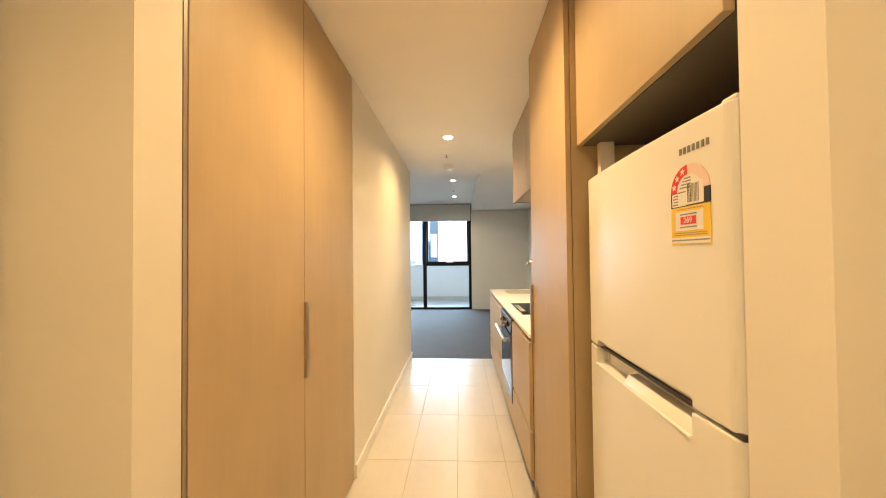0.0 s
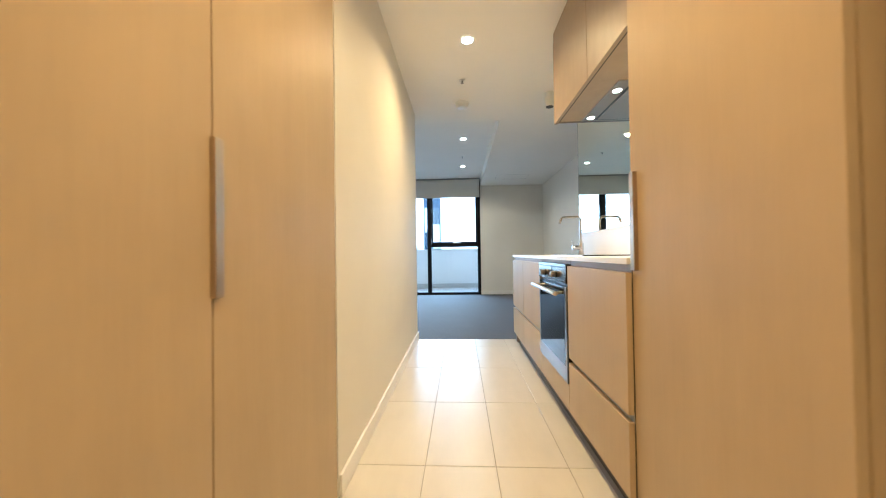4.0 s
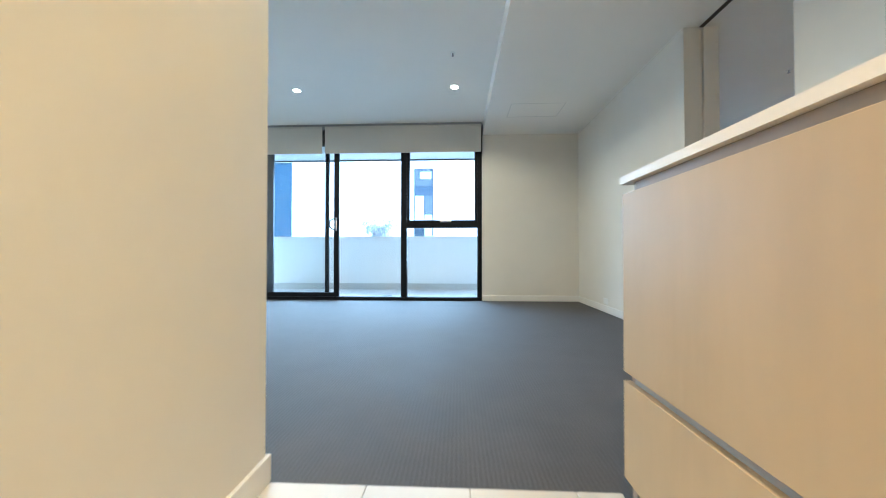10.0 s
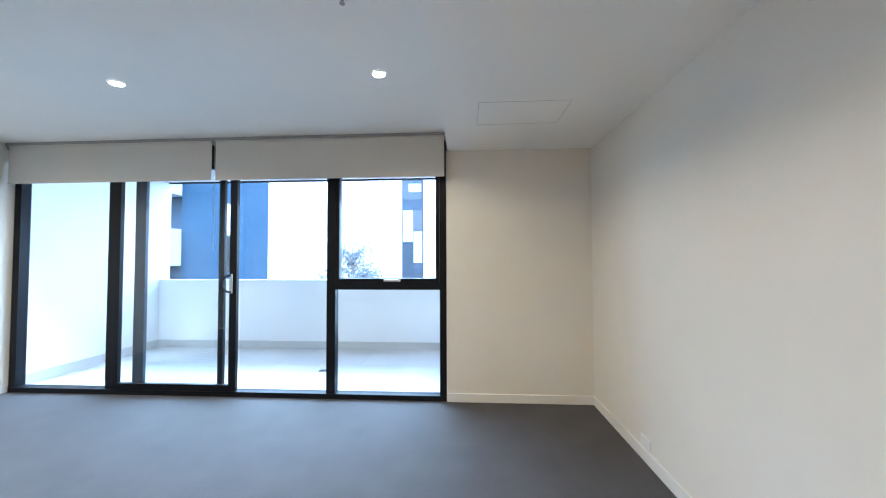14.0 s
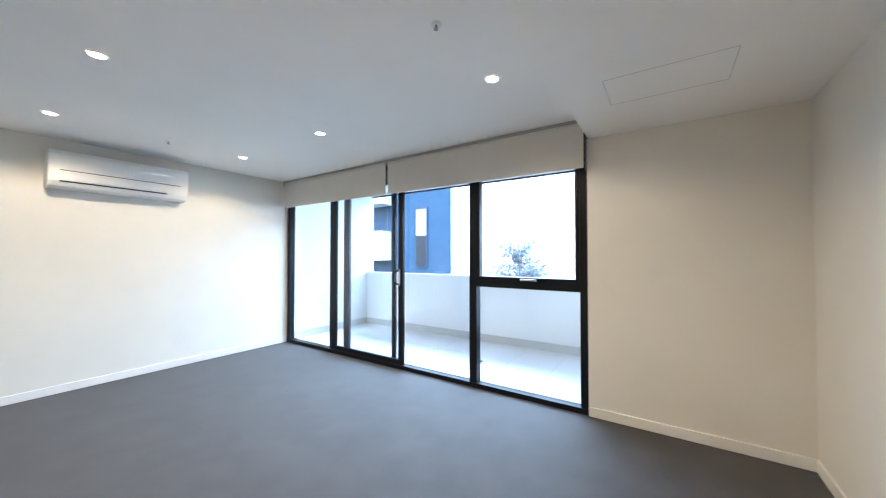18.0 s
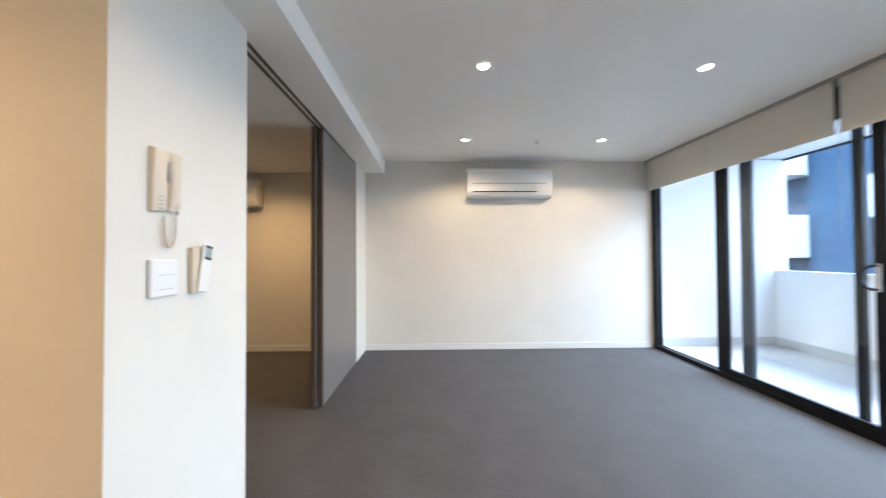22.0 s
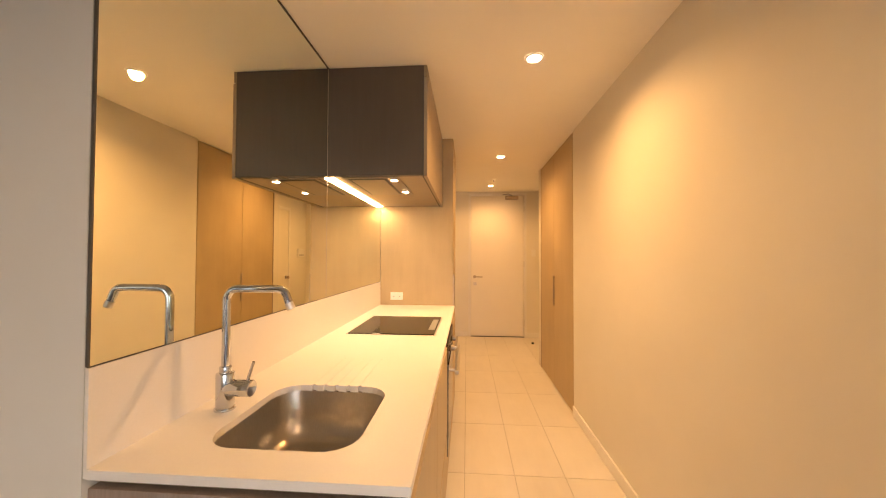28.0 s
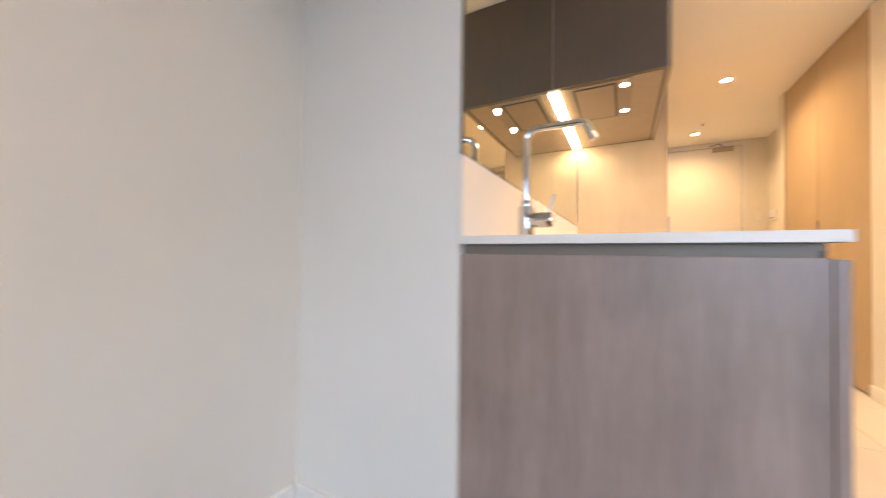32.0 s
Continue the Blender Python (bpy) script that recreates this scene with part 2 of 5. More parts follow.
def glass_mat(name, tint, gloss):
    m = bpy.data.materials.new(name)
    m.use_nodes = True
    n, l = m.node_tree.nodes, m.node_tree.links
    n.remove(n["Principled BSDF"])
    tr, gl, mx, fr, pw = n.new("ShaderNodeBsdfTransparent"), n.new("ShaderNodeBsdfGlossy"), n.new("ShaderNodeMixShader"), n.new("ShaderNodeLayerWeight"), n.new("ShaderNodeMath")
    tr.inputs[0].default_value = (*tint, 1)
    gl.inputs["Roughness"].default_value = 0.01
    fr.inputs[0].default_value = 0.5
    pw.operation = "MULTIPLY_ADD"
    cube = n.new("ShaderNodeMath")
    cube.operation = "POWER"
    cube.inputs[1].default_value = 4.0
    l.new(fr.outputs["Facing"], cube.inputs[0])
    l.new(cube.outputs[0], pw.inputs[0])
    pw.inputs[1].default_value, pw.inputs[2].default_value = 0.6, gloss
    l.new(pw.outputs[0], mx.inputs[0])
    l.new(tr.outputs[0], mx.inputs[1])
    l.new(gl.outputs[0], mx.inputs[2])
    l.new(mx.outputs[0], n["Material Output"].inputs[0])
    return m


GLASS = glass_mat("window_glass", (0.94, 0.965, 0.975), 0.03)
OVENGL = mat("oven_glass", (0.005, 0.005, 0.006), 0.05, spec=0.18, stain=0.1, stain_scale=5)


# ---- mesh helpers ----
def box(x0, x1, y0, y1, z0, z1, bevel=0.0, bm=None, seg=2):
    """A box, with its edges rounded by bevel, added to bm."""
    one = bmesh.new()
    bmesh.ops.create_cube(one, size=1.0)
    for v in one.verts:
        v.co = Vector(((x0 + x1) / 2 + v.co.x * (x1 - x0), (y0 + y1) / 2 + v.co.y * (y1 - y0), (z0 + z1) / 2 + v.co.z * (z1 - z0)))
    if bevel:
        bmesh.ops.bevel(one, geom=one.edges[:], offset=bevel, segments=seg, affect="EDGES", profile=0.5)
    if bm is None:
        return one
    tmp = bpy.data.meshes.new("tmp")
    one.to_mesh(tmp)
    one.free()
    bm.from_mesh(tmp)
    bpy.data.meshes.remove(tmp)
    return bm


def boxes(rows, bevel=0.0):
    bm = bmesh.new()
    for r in rows:
        box(*r, bevel=bevel, bm=bm)
    return bm


def cyl(x, y, z, r, h, axis="z", seg=32, r2=None, bevel=0.0, bm=None):
    """A cylinder whose base centre is at x, y, z and that runs h along axis."""
    one = bmesh.new()
    bmesh.ops.create_cone(one, cap_ends=True, segments=seg, radius1=r, radius2=r if r2 is None else r2, depth=h)
    bmesh.ops.translate(one, verts=one.verts, vec=(0, 0, h / 2))
    if bevel:
        caps = [e for e in one.edges if len({round(v.co.z, 5) for v in e.verts}) == 1]
        bmesh.ops.bevel(one, geom=caps, offset=bevel, segments=2, affect="EDGES", profile=0.5)
    turn = {"z": Matrix(), "x": Matrix.Rotation(radians(90), 4, "Y"), "y": Matrix.Rotation(radians(-90), 4, "X")}[axis]
    bmesh.ops.transform(one, matrix=Matrix.Translation((x, y, z)) @ turn, verts=one.verts)
    if bm is None:
        return one
    tmp = bpy.data.meshes.new("tmp")
    one.to_mesh(tmp)
    one.free()
    bm.from_mesh(tmp)
    bpy.data.meshes.remove(tmp)
    return bm


def tube(points, r, seg=16, bm=None):
    """A round tube along the points, with closed ends."""
    bm = bm or bmesh.new()
    pts = [Vector(p) for p in points]
    rings, side = [], None
    for i, p in enumerate(pts):
        way = (pts[min(i + 1, len(pts) - 1)] - pts[max(i - 1, 0)]).normalized()
        if side is None:
            side = way.orthogonal().normalized()
        side = (side - way * side.dot(way)).normalized()
        up = way.cross(side)
        rr = r[i] if isinstance(r, (list, tuple)) else r
        rings.append([bm.verts.new(p + rr * (math.cos(a) * side + math.sin(a) * up)) for a in (2 * math.pi * k / seg for k in range(seg))])
    for a, b in zip(rings, rings[1:]):
        for k in range(seg):
            bm.faces.new((a[k], a[(k + 1) % seg], b[(k + 1) % seg], b[k]))
    bm.faces.new(rings[0][::-1])
    bm.faces.new(rings[-1])
    bmesh.ops.recalc_face_normals(bm, faces=bm.faces[:])
    return bm


def arc(c, r, a0, a1, u, v, n=8):
    """Points of an arc round c in the plane of u and v."""
    c, u, v = Vector(c), Vector(u), Vector(v)
    return [c + r * (math.cos(a) * u + math.sin(a) * v) for a in (radians(a0 + (a1 - a0) * k / n) for k in range(n + 1))]


def outline_prism(points, z0, z1, bm=None):
    """A prism over a closed outline of x, y points."""
    bm = bm or bmesh.new()
    lo = [bm.verts.new((x, y, z0)) for x, y in points]
    hi = [bm.verts.new((x, y, z1)) for x, y in points]
    k = len(points)
    for i in range(k):
        bm.faces.new((lo[i], lo[(i + 1) % k], hi[(i + 1) % k], hi[i]))
    bm.faces.new(hi)
    bm.faces.new(lo[::-1])
    bmesh.ops.recalc_face_normals(bm, faces=bm.faces[:])
    return bm


def rounded(x0, x1, y0, y1, r, n=6):
    pts = []
    for cx, cy, a in ((x1 - r, y1 - r, 0), (x0 + r, y1 - r, 90), (x0 + r, y0 + r, 180), (x1 - r, y0 + r, 270)):
        pts += [(cx + r * math.cos(radians(a + 90 * k / n)), cy + r * math.sin(radians(a + 90 * k / n))) for k in range(n + 1)]
    return pts


PLACE = {}


def thing(name, x, y, z, label, category, group="", kind=""):
    """An empty at the base of a thing, which its parts hang on."""
    ob = new(name)
    ob.location = (x, y, z)
    ob.empty_display_size = 0.05
    PLACE[ob.name] = Vector((x, y, z))
    return tagged(ob, label, category, group, kind)


def part(name, bm, material, parent, label="", smooth=False):
    """One mesh in world places, hung under a thing or a part."""
    me = bpy.data.meshes.new(name)
    base = PLACE[parent.name]
    bmesh.ops.translate(bm, verts=bm.verts, vec=-base)
    bm.to_mesh(me)
    bm.free()
    me.materials.append(material)
    ob = new(name, me)
    ob.parent = parent
    PLACE[ob.name] = base
    if smooth:
        for p in me.polygons:
            p.use_smooth = True
        me.set_sharp_from_angle(angle=radians(40))
    return tagged(ob, label)


def solid(name, bm, material, label, category, kind="structure", group="", smooth=False):
    """A mesh that is a thing by itself; its origin lies at the middle of its base."""
    lo = Vector([min(v.co[i] for v in bm.verts) for i in range(3)])
    hi = Vector([max(v.co[i] for v in bm.verts) for i in range(3)])
    base = Vector(((lo.x + hi.x) / 2, (lo.y + hi.y) / 2, lo.z))
    bmesh.ops.translate(bm, verts=bm.verts, vec=-base)
    me = bpy.data.meshes.new(name)
    bm.to_mesh(me)
    bm.free()
    me.materials.append(material)
    ob = new(name, me)
    ob.location = base
    PLACE[ob.name] = base
    if smooth:
        for p in me.polygons:
            p.use_smooth = True
        me.set_sharp_from_angle(angle=radians(40))
    return tagged(ob, label, category, group, kind)


# ---- plan ----
XL, XR = -0.515, 0.55        # hall: left wall and fronts of the tall units
YD = -1.03                    # entry door wall
ZK, ZL = 2.50, 2.665          # ceilings of hall and living room
YC = 4.222                    # where tiles meet carpet
YS = 4.217                    # living side of the wall with the intercom
XW, XE = -4.28, 1.865         # living room: west and east walls
YW = 8.27                     # window wall
XM = 1.242                     # mirror face
YB = 4.149                     # living end of the bench
YT = 1.66                     # kitchen side of the tall unit
T = 0.12

# ---- structure ----
H = ZK
def wall(name, *b, label="off-white painted plaster wall", material=None):
    return solid(name, box(*b), material or PAINT, label, "wall")


wall("wall_hall_left", XL - T, XL, 1.79, YS - 0.13, 0, H, label="off-white painted hall wall lit by warm downlights")
wall("wall_cupboard_nib", -0.92, XL, 0.375, 0.495, 0, H)
wall("wall_cupboard_back", -1.22, -1.12, 0.495, 1.79, 0, H)
wall("wall_cupboard_side", -1.12, XL - T, 1.79, 1.91, 0, H)
wall("wall_entry_left", -0.92, -0.82, YD, 0.375, 0, H)
solid("wall_entry_door", boxes([(-0.92, -0.60, YD - T, YD, 0, H), (0.39, 0.95, YD - T, YD, 0, H), (-0.60, 0.39, YD - T, YD, 2.47, H)]), PAINT,
      "off-white painted wall round the entry door", "wall")
# unseen slab added behind the entry door to block light leaking round it
wall("wall_entry_outer", -0.95, 1.0, YD - T - 0.1, YD - T, -0.1, 2.8)
wall("wall_entry_right", 0.85, 0.95, YD, 0.16, 0, H)
wall("wall_fridge_nib", 0.60, 1.25, 0.16, 0.29, 0, H, label="narrow off-white painted wall beside the fridge")
wall("wall_kitchen_back", XM + 0.008, 1.43, 0.16, YB - 0.12, 0, H)
wall("wall_bench_end", XM + 0.009, XE, YB - 0.12, YB, 0, H, label="off-white painted return wall at the end of the kitchen")
wall("wall_living_south", -1.25, XL, YS - 0.13, YS, 0, H, label="white painted wall end carrying the intercom and switches")
wall("wall_living_southwest", XW, -3.75, YS - 0.15, YS - 0.03, 0, H)
wall("wall_living_west", XW - T, XW, 0.8, YW + 0.15, 0, ZL + 0.09, label="white painted living room wall under the air conditioner")
wall("wall_bedroom_back", XW, -1.22, 0.68, 0.8, 0, H)
wall("wall_bedroom_east", -1.22, -1.12, 0.8, 0.9, 0, H)
wall("wall_window_right", 0.44, XE + 0.27, YW, YW + 0.15, 0, H, label="cream painted wall beside the window")
# cavity wall with the slot of the pocket door
for a, c, y in ((XE, XE + 0.115, 5.92), (XE + 0.155, XE + 0.27, 5.92), (XE + 0.115, XE + 0.155, 6.9)):
    wall("wall_living_east", a, c, y, YW, 0, H, label="pale painted living room wall with a pocket door slot")
wall("wall_living_east_return", XE, XE + 0.27, YB - 0.12, 5.05, 0, H)
YN = 9.6                      # study end wall, with an unseen window added for daylight
for q in ((5.25, 5.35, YB - 0.12, YN, 0, H), (XE + 0.27, 5.35, YB - 0.24, YB - 0.12, 0, H), (XE + 0.17, XE + 0.27, YW + 0.15, YN, 0, H),
          (XE + 0.17, 2.5, YN, YN + 0.15, 0, H), (3.6, 5.35, YN, YN + 0.15, 0, H), (2.5, 3.6, YN, YN + 0.15, 0, 0.3), (2.5, 3.6, YN, YN + 0.15, 2.35, H)):
    wall("wall_study", *q, label="pale painted wall of the room behind the pocket door")
solid("ceiling_low", boxes([(XW - T, XE + 0.27, YS - 0.15, 4.465, H, 2.8), (-0.92, 1.43, YD - T, YS - 0.15, H, 2.8), (0.452, XE + 0.27, 4.465, YW + 0.15, H, 2.8),
                           (XW - T, -0.92, 0.68, YS - 0.15, H, 2.8), (XE + 0.27, 5.35, YB - 0.24, YN + 0.15, H, 2.8), (XE + 0.17, XE + 0.27, YW + 0.15, YN + 0.15, H, 2.8)]), CEIL,
      "white painted plasterboard ceiling and bulkhead", "ceiling")
solid("ceiling_living", box(XW - T, 0.452, 4.465, YW + 0.15, ZL, 2.8), CEIL, "white painted raised living room ceiling", "ceiling")
for nm, q in (("floor_carpet_living", (XW - T, XE + 0.27, YC, YW + 0.12)), ("floor_carpet_bench_strip", (0.565, XE + 0.27, YB - 0.02, YC)), ("floor_carpet_study", (XE + 0.27, 5.35, YB - 0.24, YN + 0.12)), ("floor_carpet_bedroom", (XW - T, -0.62, 0.68, YC))):
    solid(nm, box(*q, -0.1, 0), CARPET, "charcoal ribbed loop-pile carpet", "carpet")
solid("ceiling_access_hatch", boxes([(0.72, 1.36, 7.23, 7.2325, H - 0.001, H - 0.0003), (0.72, 0.7225, 7.2325, 7.62, H - 0.001, H - 0.0003),
                                     (1.3575, 1.36, 7.2325, 7.62, H - 0.001, H - 0.0003), (0.72, 1.36, 7.62, 7.6225, H - 0.001, H - 0.0003)]), GREYP,
      "thin shadow joint of a flush ceiling access panel", "hatch")
solid("trim_pocket_track", box(XE + 0.118, XE + 0.152, 5.05, 5.92, H - 0.004, H - 0.0004), DARKP, "dark ceiling track of the pocket door", "track")


def skirt(name, x0, x1, y0, y1):
    return solid(name, box(x0, x1, y0, y1, 0, 0.085, 0.004), TRIM, "white painted skirting board", "baseboard")


skirt("baseboard", XL, XL + 0.014, 1.797, YS + 0.012)
skirt("baseboard", -1.25, XL, YS, YS + 0.012)
skirt("baseboard", XW, XW + 0.014, YS - 0.03, YW)
skirt("baseboard", XW + 0.002, XW + 0.014, 0.8, YS - 0.15)
skirt("baseboard", 0.45, XE, YW - 0.014, YW)
skirt("baseboard", XE - 0.014, XE, 5.92, YW - 0.014)
skirt("baseboard", XE + 0.002, XE + 0.113, 5.906, 5.92)
skirt("baseboard", XE + 0.157, XE + 0.268, 5.906, 5.92)
skirt("baseboard", XE - 0.014, XE, YB + 0.014, 5.05)
skirt("baseboard", XM + 0.01, XE - 0.014, YB, YB + 0.014)
skirt("baseboard", -0.82, -0.61, YD, YD + 0.014)
skirt("baseboard", 0.40, 0.85, YD, YD + 0.014)
skirt("baseboard", XE + 0.27, 5.236, YN - 0.014, YN)
skirt("baseboard", 5.236, 5.25, YB - 0.1, YN)

# ---- entry door ----
door = thing("door_1", -0.105, YD - 0.04, 0.004, "cream painted flush entry door, closed", "door", kind="structure")
part("door_leaf", box(-0.555, 0.345, YD - 0.055, YD - 0.012, 0.012, 2.425, 0.003), DOORW, door)
part("door_frame", boxes([(-0.60, -0.56, YD - 0.1, YD + 0.006, 0, 2.47), (0.35, 0.39, YD - 0.1, YD + 0.006, 0, 2.47), (-0.56, 0.35, YD - 0.1, YD + 0.006, 2.43, 2.47)], 0.003), TRIM, door)
part("threshold", box(-0.558, 0.348, YD - 0.1, YD + 0.002, -0.02, 0.011), DARKP, door, "dark gap under the door")
lock = part("lever_handle", cyl(0.285, YD - 0.012, 1.03, 0.026, 0.012, "y", 24), PULLM, door, "satin metal lever handle on a round rose", smooth=True)
part("lever", tube([(0.285, YD, 1.03), (0.285, YD + 0.045, 1.03), (0.27, YD + 0.052, 1.03), (0.15, YD + 0.052, 1.028)], 0.0095), PULLM, lock, smooth=True)
part("lock_plate", box(0.25, 0.305, YD - 0.012, YD - 0.004, 0.88, 0.935, 0.003), STEEL, door, "small steel lock plate")
for z in (0.25, 1.25, 2.2):
    part("hinge", cyl(-0.558, YD + 0.004, z - 0.05, 0.007, 0.1, "z", 10), STEEL, door)
closer = thing("door_closer", -0.34, YD + 0.03, 2.36, "grey metal door closer with a folded arm above the door", "door closer")
part("closer_body", box(-0.46, -0.24, YD - 0.012, YD + 0.045, 2.36, 2.42, 0.008), PULLM, closer)
part("closer_arm", tube([(-0.35, YD + 0.03, 2.425), (-0.28, YD + 0.14, 2.435), (-0.2, YD + 0.008, 2.445)], 0.008, 8), GREYP, closer)
sw = thing("light_switch", -0.72, YD + 0.01, 1.42, "white double light switch beside the entry door", "switch")
part("switch_plate", box(-0.755, -0.685, YD, YD + 0.01, 1.38, 1.5, 0.003), WHITEP, sw)
for z in (1.41, 1.46):
    part("rocker", box(-0.735, -0.705, YD + 0.01, YD + 0.014, z - 0.012, z + 0.012, 0.002), WHITEP, sw)
stop = thing("door_stop", -0.62, -0.6, 0.0, "small dark door stop on the tiled floor", "door stop")
part("stop_body", cyl(-0.62, -0.6, 0, 0.018, 0.03, "z", 16, bevel=0.004), DARKP, stop)

# ---- hall cupboard ----
cup = thing("hall_cupboard", -0.8, 1.13, 0, "full-height light oak laminate hall cupboard with two closed doors", "cupboard")
part("carcass", boxes([(-1.12, XL - 0.045, 0.497, 0.515, 0, H - 0.004), (-1.12, XL - 0.045, 1.77, 1.788, 0, H - 0.004), (-1.12, -1.10, 0.515, 1.77, 0, H - 0.004)]), WOOD, cup)
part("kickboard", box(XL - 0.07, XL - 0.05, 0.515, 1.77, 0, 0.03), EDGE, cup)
for a, b in ((0.515, 1.127), (1.131, 1.778)):
    part("door", box(XL - 0.022, XL, a, b, 0.012, H - 0.012, 0.0015), WOOD, cup)
part("edge_pull", boxes([(XL - 0.004, XL + 0.012, 1.122, 1.146, 0.862, 1.18)], 0.002), PULLM, cup, "slim brushed metal edge pull")
part("edge_trim", box(XL - 0.045, XL + 0.002, 0.4965, 0.508, 0, H - 0.004), WOOD_D, cup, "dark shadow-gap trim")

# ---- fridge, overhead cupboard and tall unit ----
tall = thing("pantry_unit", 0.9, 1.2, 0, "full-height light oak laminate pantry unit", "cupboard")
part("side_panel", box(XR + 0.002, XM - 0.002, YT - 0.018, YT, 0, H - 0.003), WOOD, tall)
part("side_panel", box(XR + 0.022, XM - 0.002, 1.02, 1.038, 0, H - 0.003), WOOD, tall)
part("door", box(XR, XR + 0.02, 1.022, YT - 0.02, 0.1, H - 0.006, 0.0015), WOOD, tall)
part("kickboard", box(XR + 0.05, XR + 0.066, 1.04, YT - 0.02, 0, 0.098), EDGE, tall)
part("edge_pull", box(XR - 0.014, XR + 0.004, YT - 0.043, YT - 0.017, 0.88, 1.205, 0.002), PULLM, tall, "slim brushed metal edge pull")
over = thing("overhead_cupboard", 0.9, 0.66, 1.78, "light oak laminate cupboard above the fridge", "cupboard")
# carcass coloured dark for the shade behind and under the oak door
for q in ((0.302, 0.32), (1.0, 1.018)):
    part("side_panel", box(0.614, 1.23, *q, 1.78, H - 0.003), EDGE, over, "carcass side in recess-dark colour")
part("base_panel", box(0.614, 1.23, 0.3205, 0.9995, 1.78, 1.798), EDGE, over, "carcass base in recess-dark colour")
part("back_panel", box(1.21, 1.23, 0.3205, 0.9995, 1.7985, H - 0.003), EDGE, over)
part("door", box(0.592, 0.612, 0.308, 1.017, 1.78, H - 0.006, 0.0015), WOOD, over)
part("rear_bracket", box(0.66, 0.71, 0.97, 1.0, 1.6, 1.78, 0.002), TRIM, over, "pale upright filler beside the fridge top")

fr = thing("fridge", 0.95, 0.65, 0, "white two-door top-mount fridge with recessed handles", "fridge")


def bowed(y0, y1, z0, z1, x_front, depth, bow=0.012, r=0.02, n=72):
    """A fridge door: a slab whose front bows out in plan, with rounded corners and eased rims."""
    def plan(off):
        pts = []
        for k in range(n + 1):
            u = k / n
            y = y0 + off + (y1 - y0 - 2 * off) * (0.5 - 0.5 * math.cos(math.pi * u))
            edge = min(y - y0, y1 - y)
            round_in = r - math.sqrt(max(0, r * r - (r - edge) ** 2)) if edge < r else 0
            w = 2 * (y - y0) / (y1 - y0) - 1
            pts.append((x_front + bow * w * w + round_in + off, y))
        return pts + [(x_front + depth, y1 - off), (x_front + depth, y0 + off)]
    bm = bmesh.new()
    e = 0.004
    rings = [[bm.verts.new((x, y, z)) for x, y in plan(o)] for o, z in ((e, z0), (e * 0.3, z0 + e * 0.3), (0, z0 + e), (0, z1 - e), (e * 0.3, z1 - e * 0.3), (e, z1))]
    k = len(rings[0])
    for a, c in zip(rings, rings[1:]):
        for i in range(k):
            bm.faces.new((a[i], a[(i + 1) % k], c[(i + 1) % k], c[i]))
    bm.faces.new(rings[0][::-1])
    bm.faces.new(rings[-1])
    bmesh.ops.recalc_face_normals(bm, faces=bm.faces[:])
    return bm


FX, FY0, FY1 = 0.594, 0.305, 0.968
part("cabinet", box(FX + 0.075, 1.2, FY0 + 0.004, FY1 - 0.004, 0.06, 1.63, 0.008), FRIDGEW, fr)
def carve(ob, *cutters):
    """Cut the cutters' shapes out of a mesh object."""
    for bm in cutters:
        me = bpy.data.meshes.new("cutter")
        bmesh.ops.translate(bm, verts=bm.verts, vec=-PLACE[ob.name])
        bm.to_mesh(me)
        bm.free()
        tool = bpy.data.objects.new("cutter", me)
        tool.parent = ob.parent
        scene.collection.objects.link(tool)
        mod = ob.modifiers.new("cut", "BOOLEAN")
        mod.operation, mod.solver, mod.object = "DIFFERENCE", "EXACT", tool
        bpy.context.view_layer.update()
        done = bpy.data.meshes.new_from_object(ob.evaluated_get(bpy.context.evaluated_depsgraph_get()))
        ob.modifiers.clear()
        ob.data = done
        bpy.data.objects.remove(tool)
    return ob


top_door = part("freezer_door", bowed(FY0, FY1, 1.067, 1.635, FX, 0.068, r=0.03), FRIDGEW, fr, "white enamelled freezer door")
low_door = part("fridge_door", bowed(FY0, FY1, 0.08, 1.059, FX, 0.068, r=0.03), FRIDGEW, fr, "white enamelled lower door with a scooped handle")
carve(top_door, box(FX - 0.02, FX + 0.03, 0.418, 0.872, 1.05, 1.089, 0.006))
carve(low_door, box(FX - 0.03, FX + 0.048, 0.42, 0.885, 1.008, 1.09, 0.005))
part("handle_ramp", outline_prism([(FX + 0.014, 0.421), (FX + 0.014, 0.704), (FX + 0.046, 0.704), (FX + 0.046, 0.421)], 1.0075, 1.012), FRIDGEW, low_door)
ramp = bmesh.new()
rows = [[ramp.verts.new((fx2, y, z)) for fx2, z in ((FX + 0.006, 1.0075), (FX + 0.008, 1.013), (FX + 0.022, 1.034), (FX + 0.047, 1.036), (FX + 0.047, 1.0075))] for y in (0.4215, 0.705)]
for k in range(5):
    ramp.faces.new((rows[0][k], rows[0][(k + 1) % 5], rows[1][(k + 1) % 5], rows[1][k]))
ramp.faces.new(rows[0][::-1])
ramp.faces.new(rows[1])
bmesh.ops.recalc_face_normals(ramp, faces=ramp.faces[:])
bmesh.ops.bevel(ramp, geom=ramp.edges[:], offset=0.0025, segments=2, affect="EDGES", profile=0.5)
part("handle_step", ramp, FRIDGEW, low_door, "raised white grip inside the scoop", smooth=True)
part("handle_lip", tube([(FX + 0.0045, 0.423 + 0.046 * k, 1.0075) for k in range(11)], 0.0042, 10), FRIDGEW, low_door, smooth=True)
part("grip_strip", box(FX + 0.0305, FX + 0.036, 0.42, 0.87, 1.067, 1.089), GREYP, top_door, "grey strip in the upper grip recess")
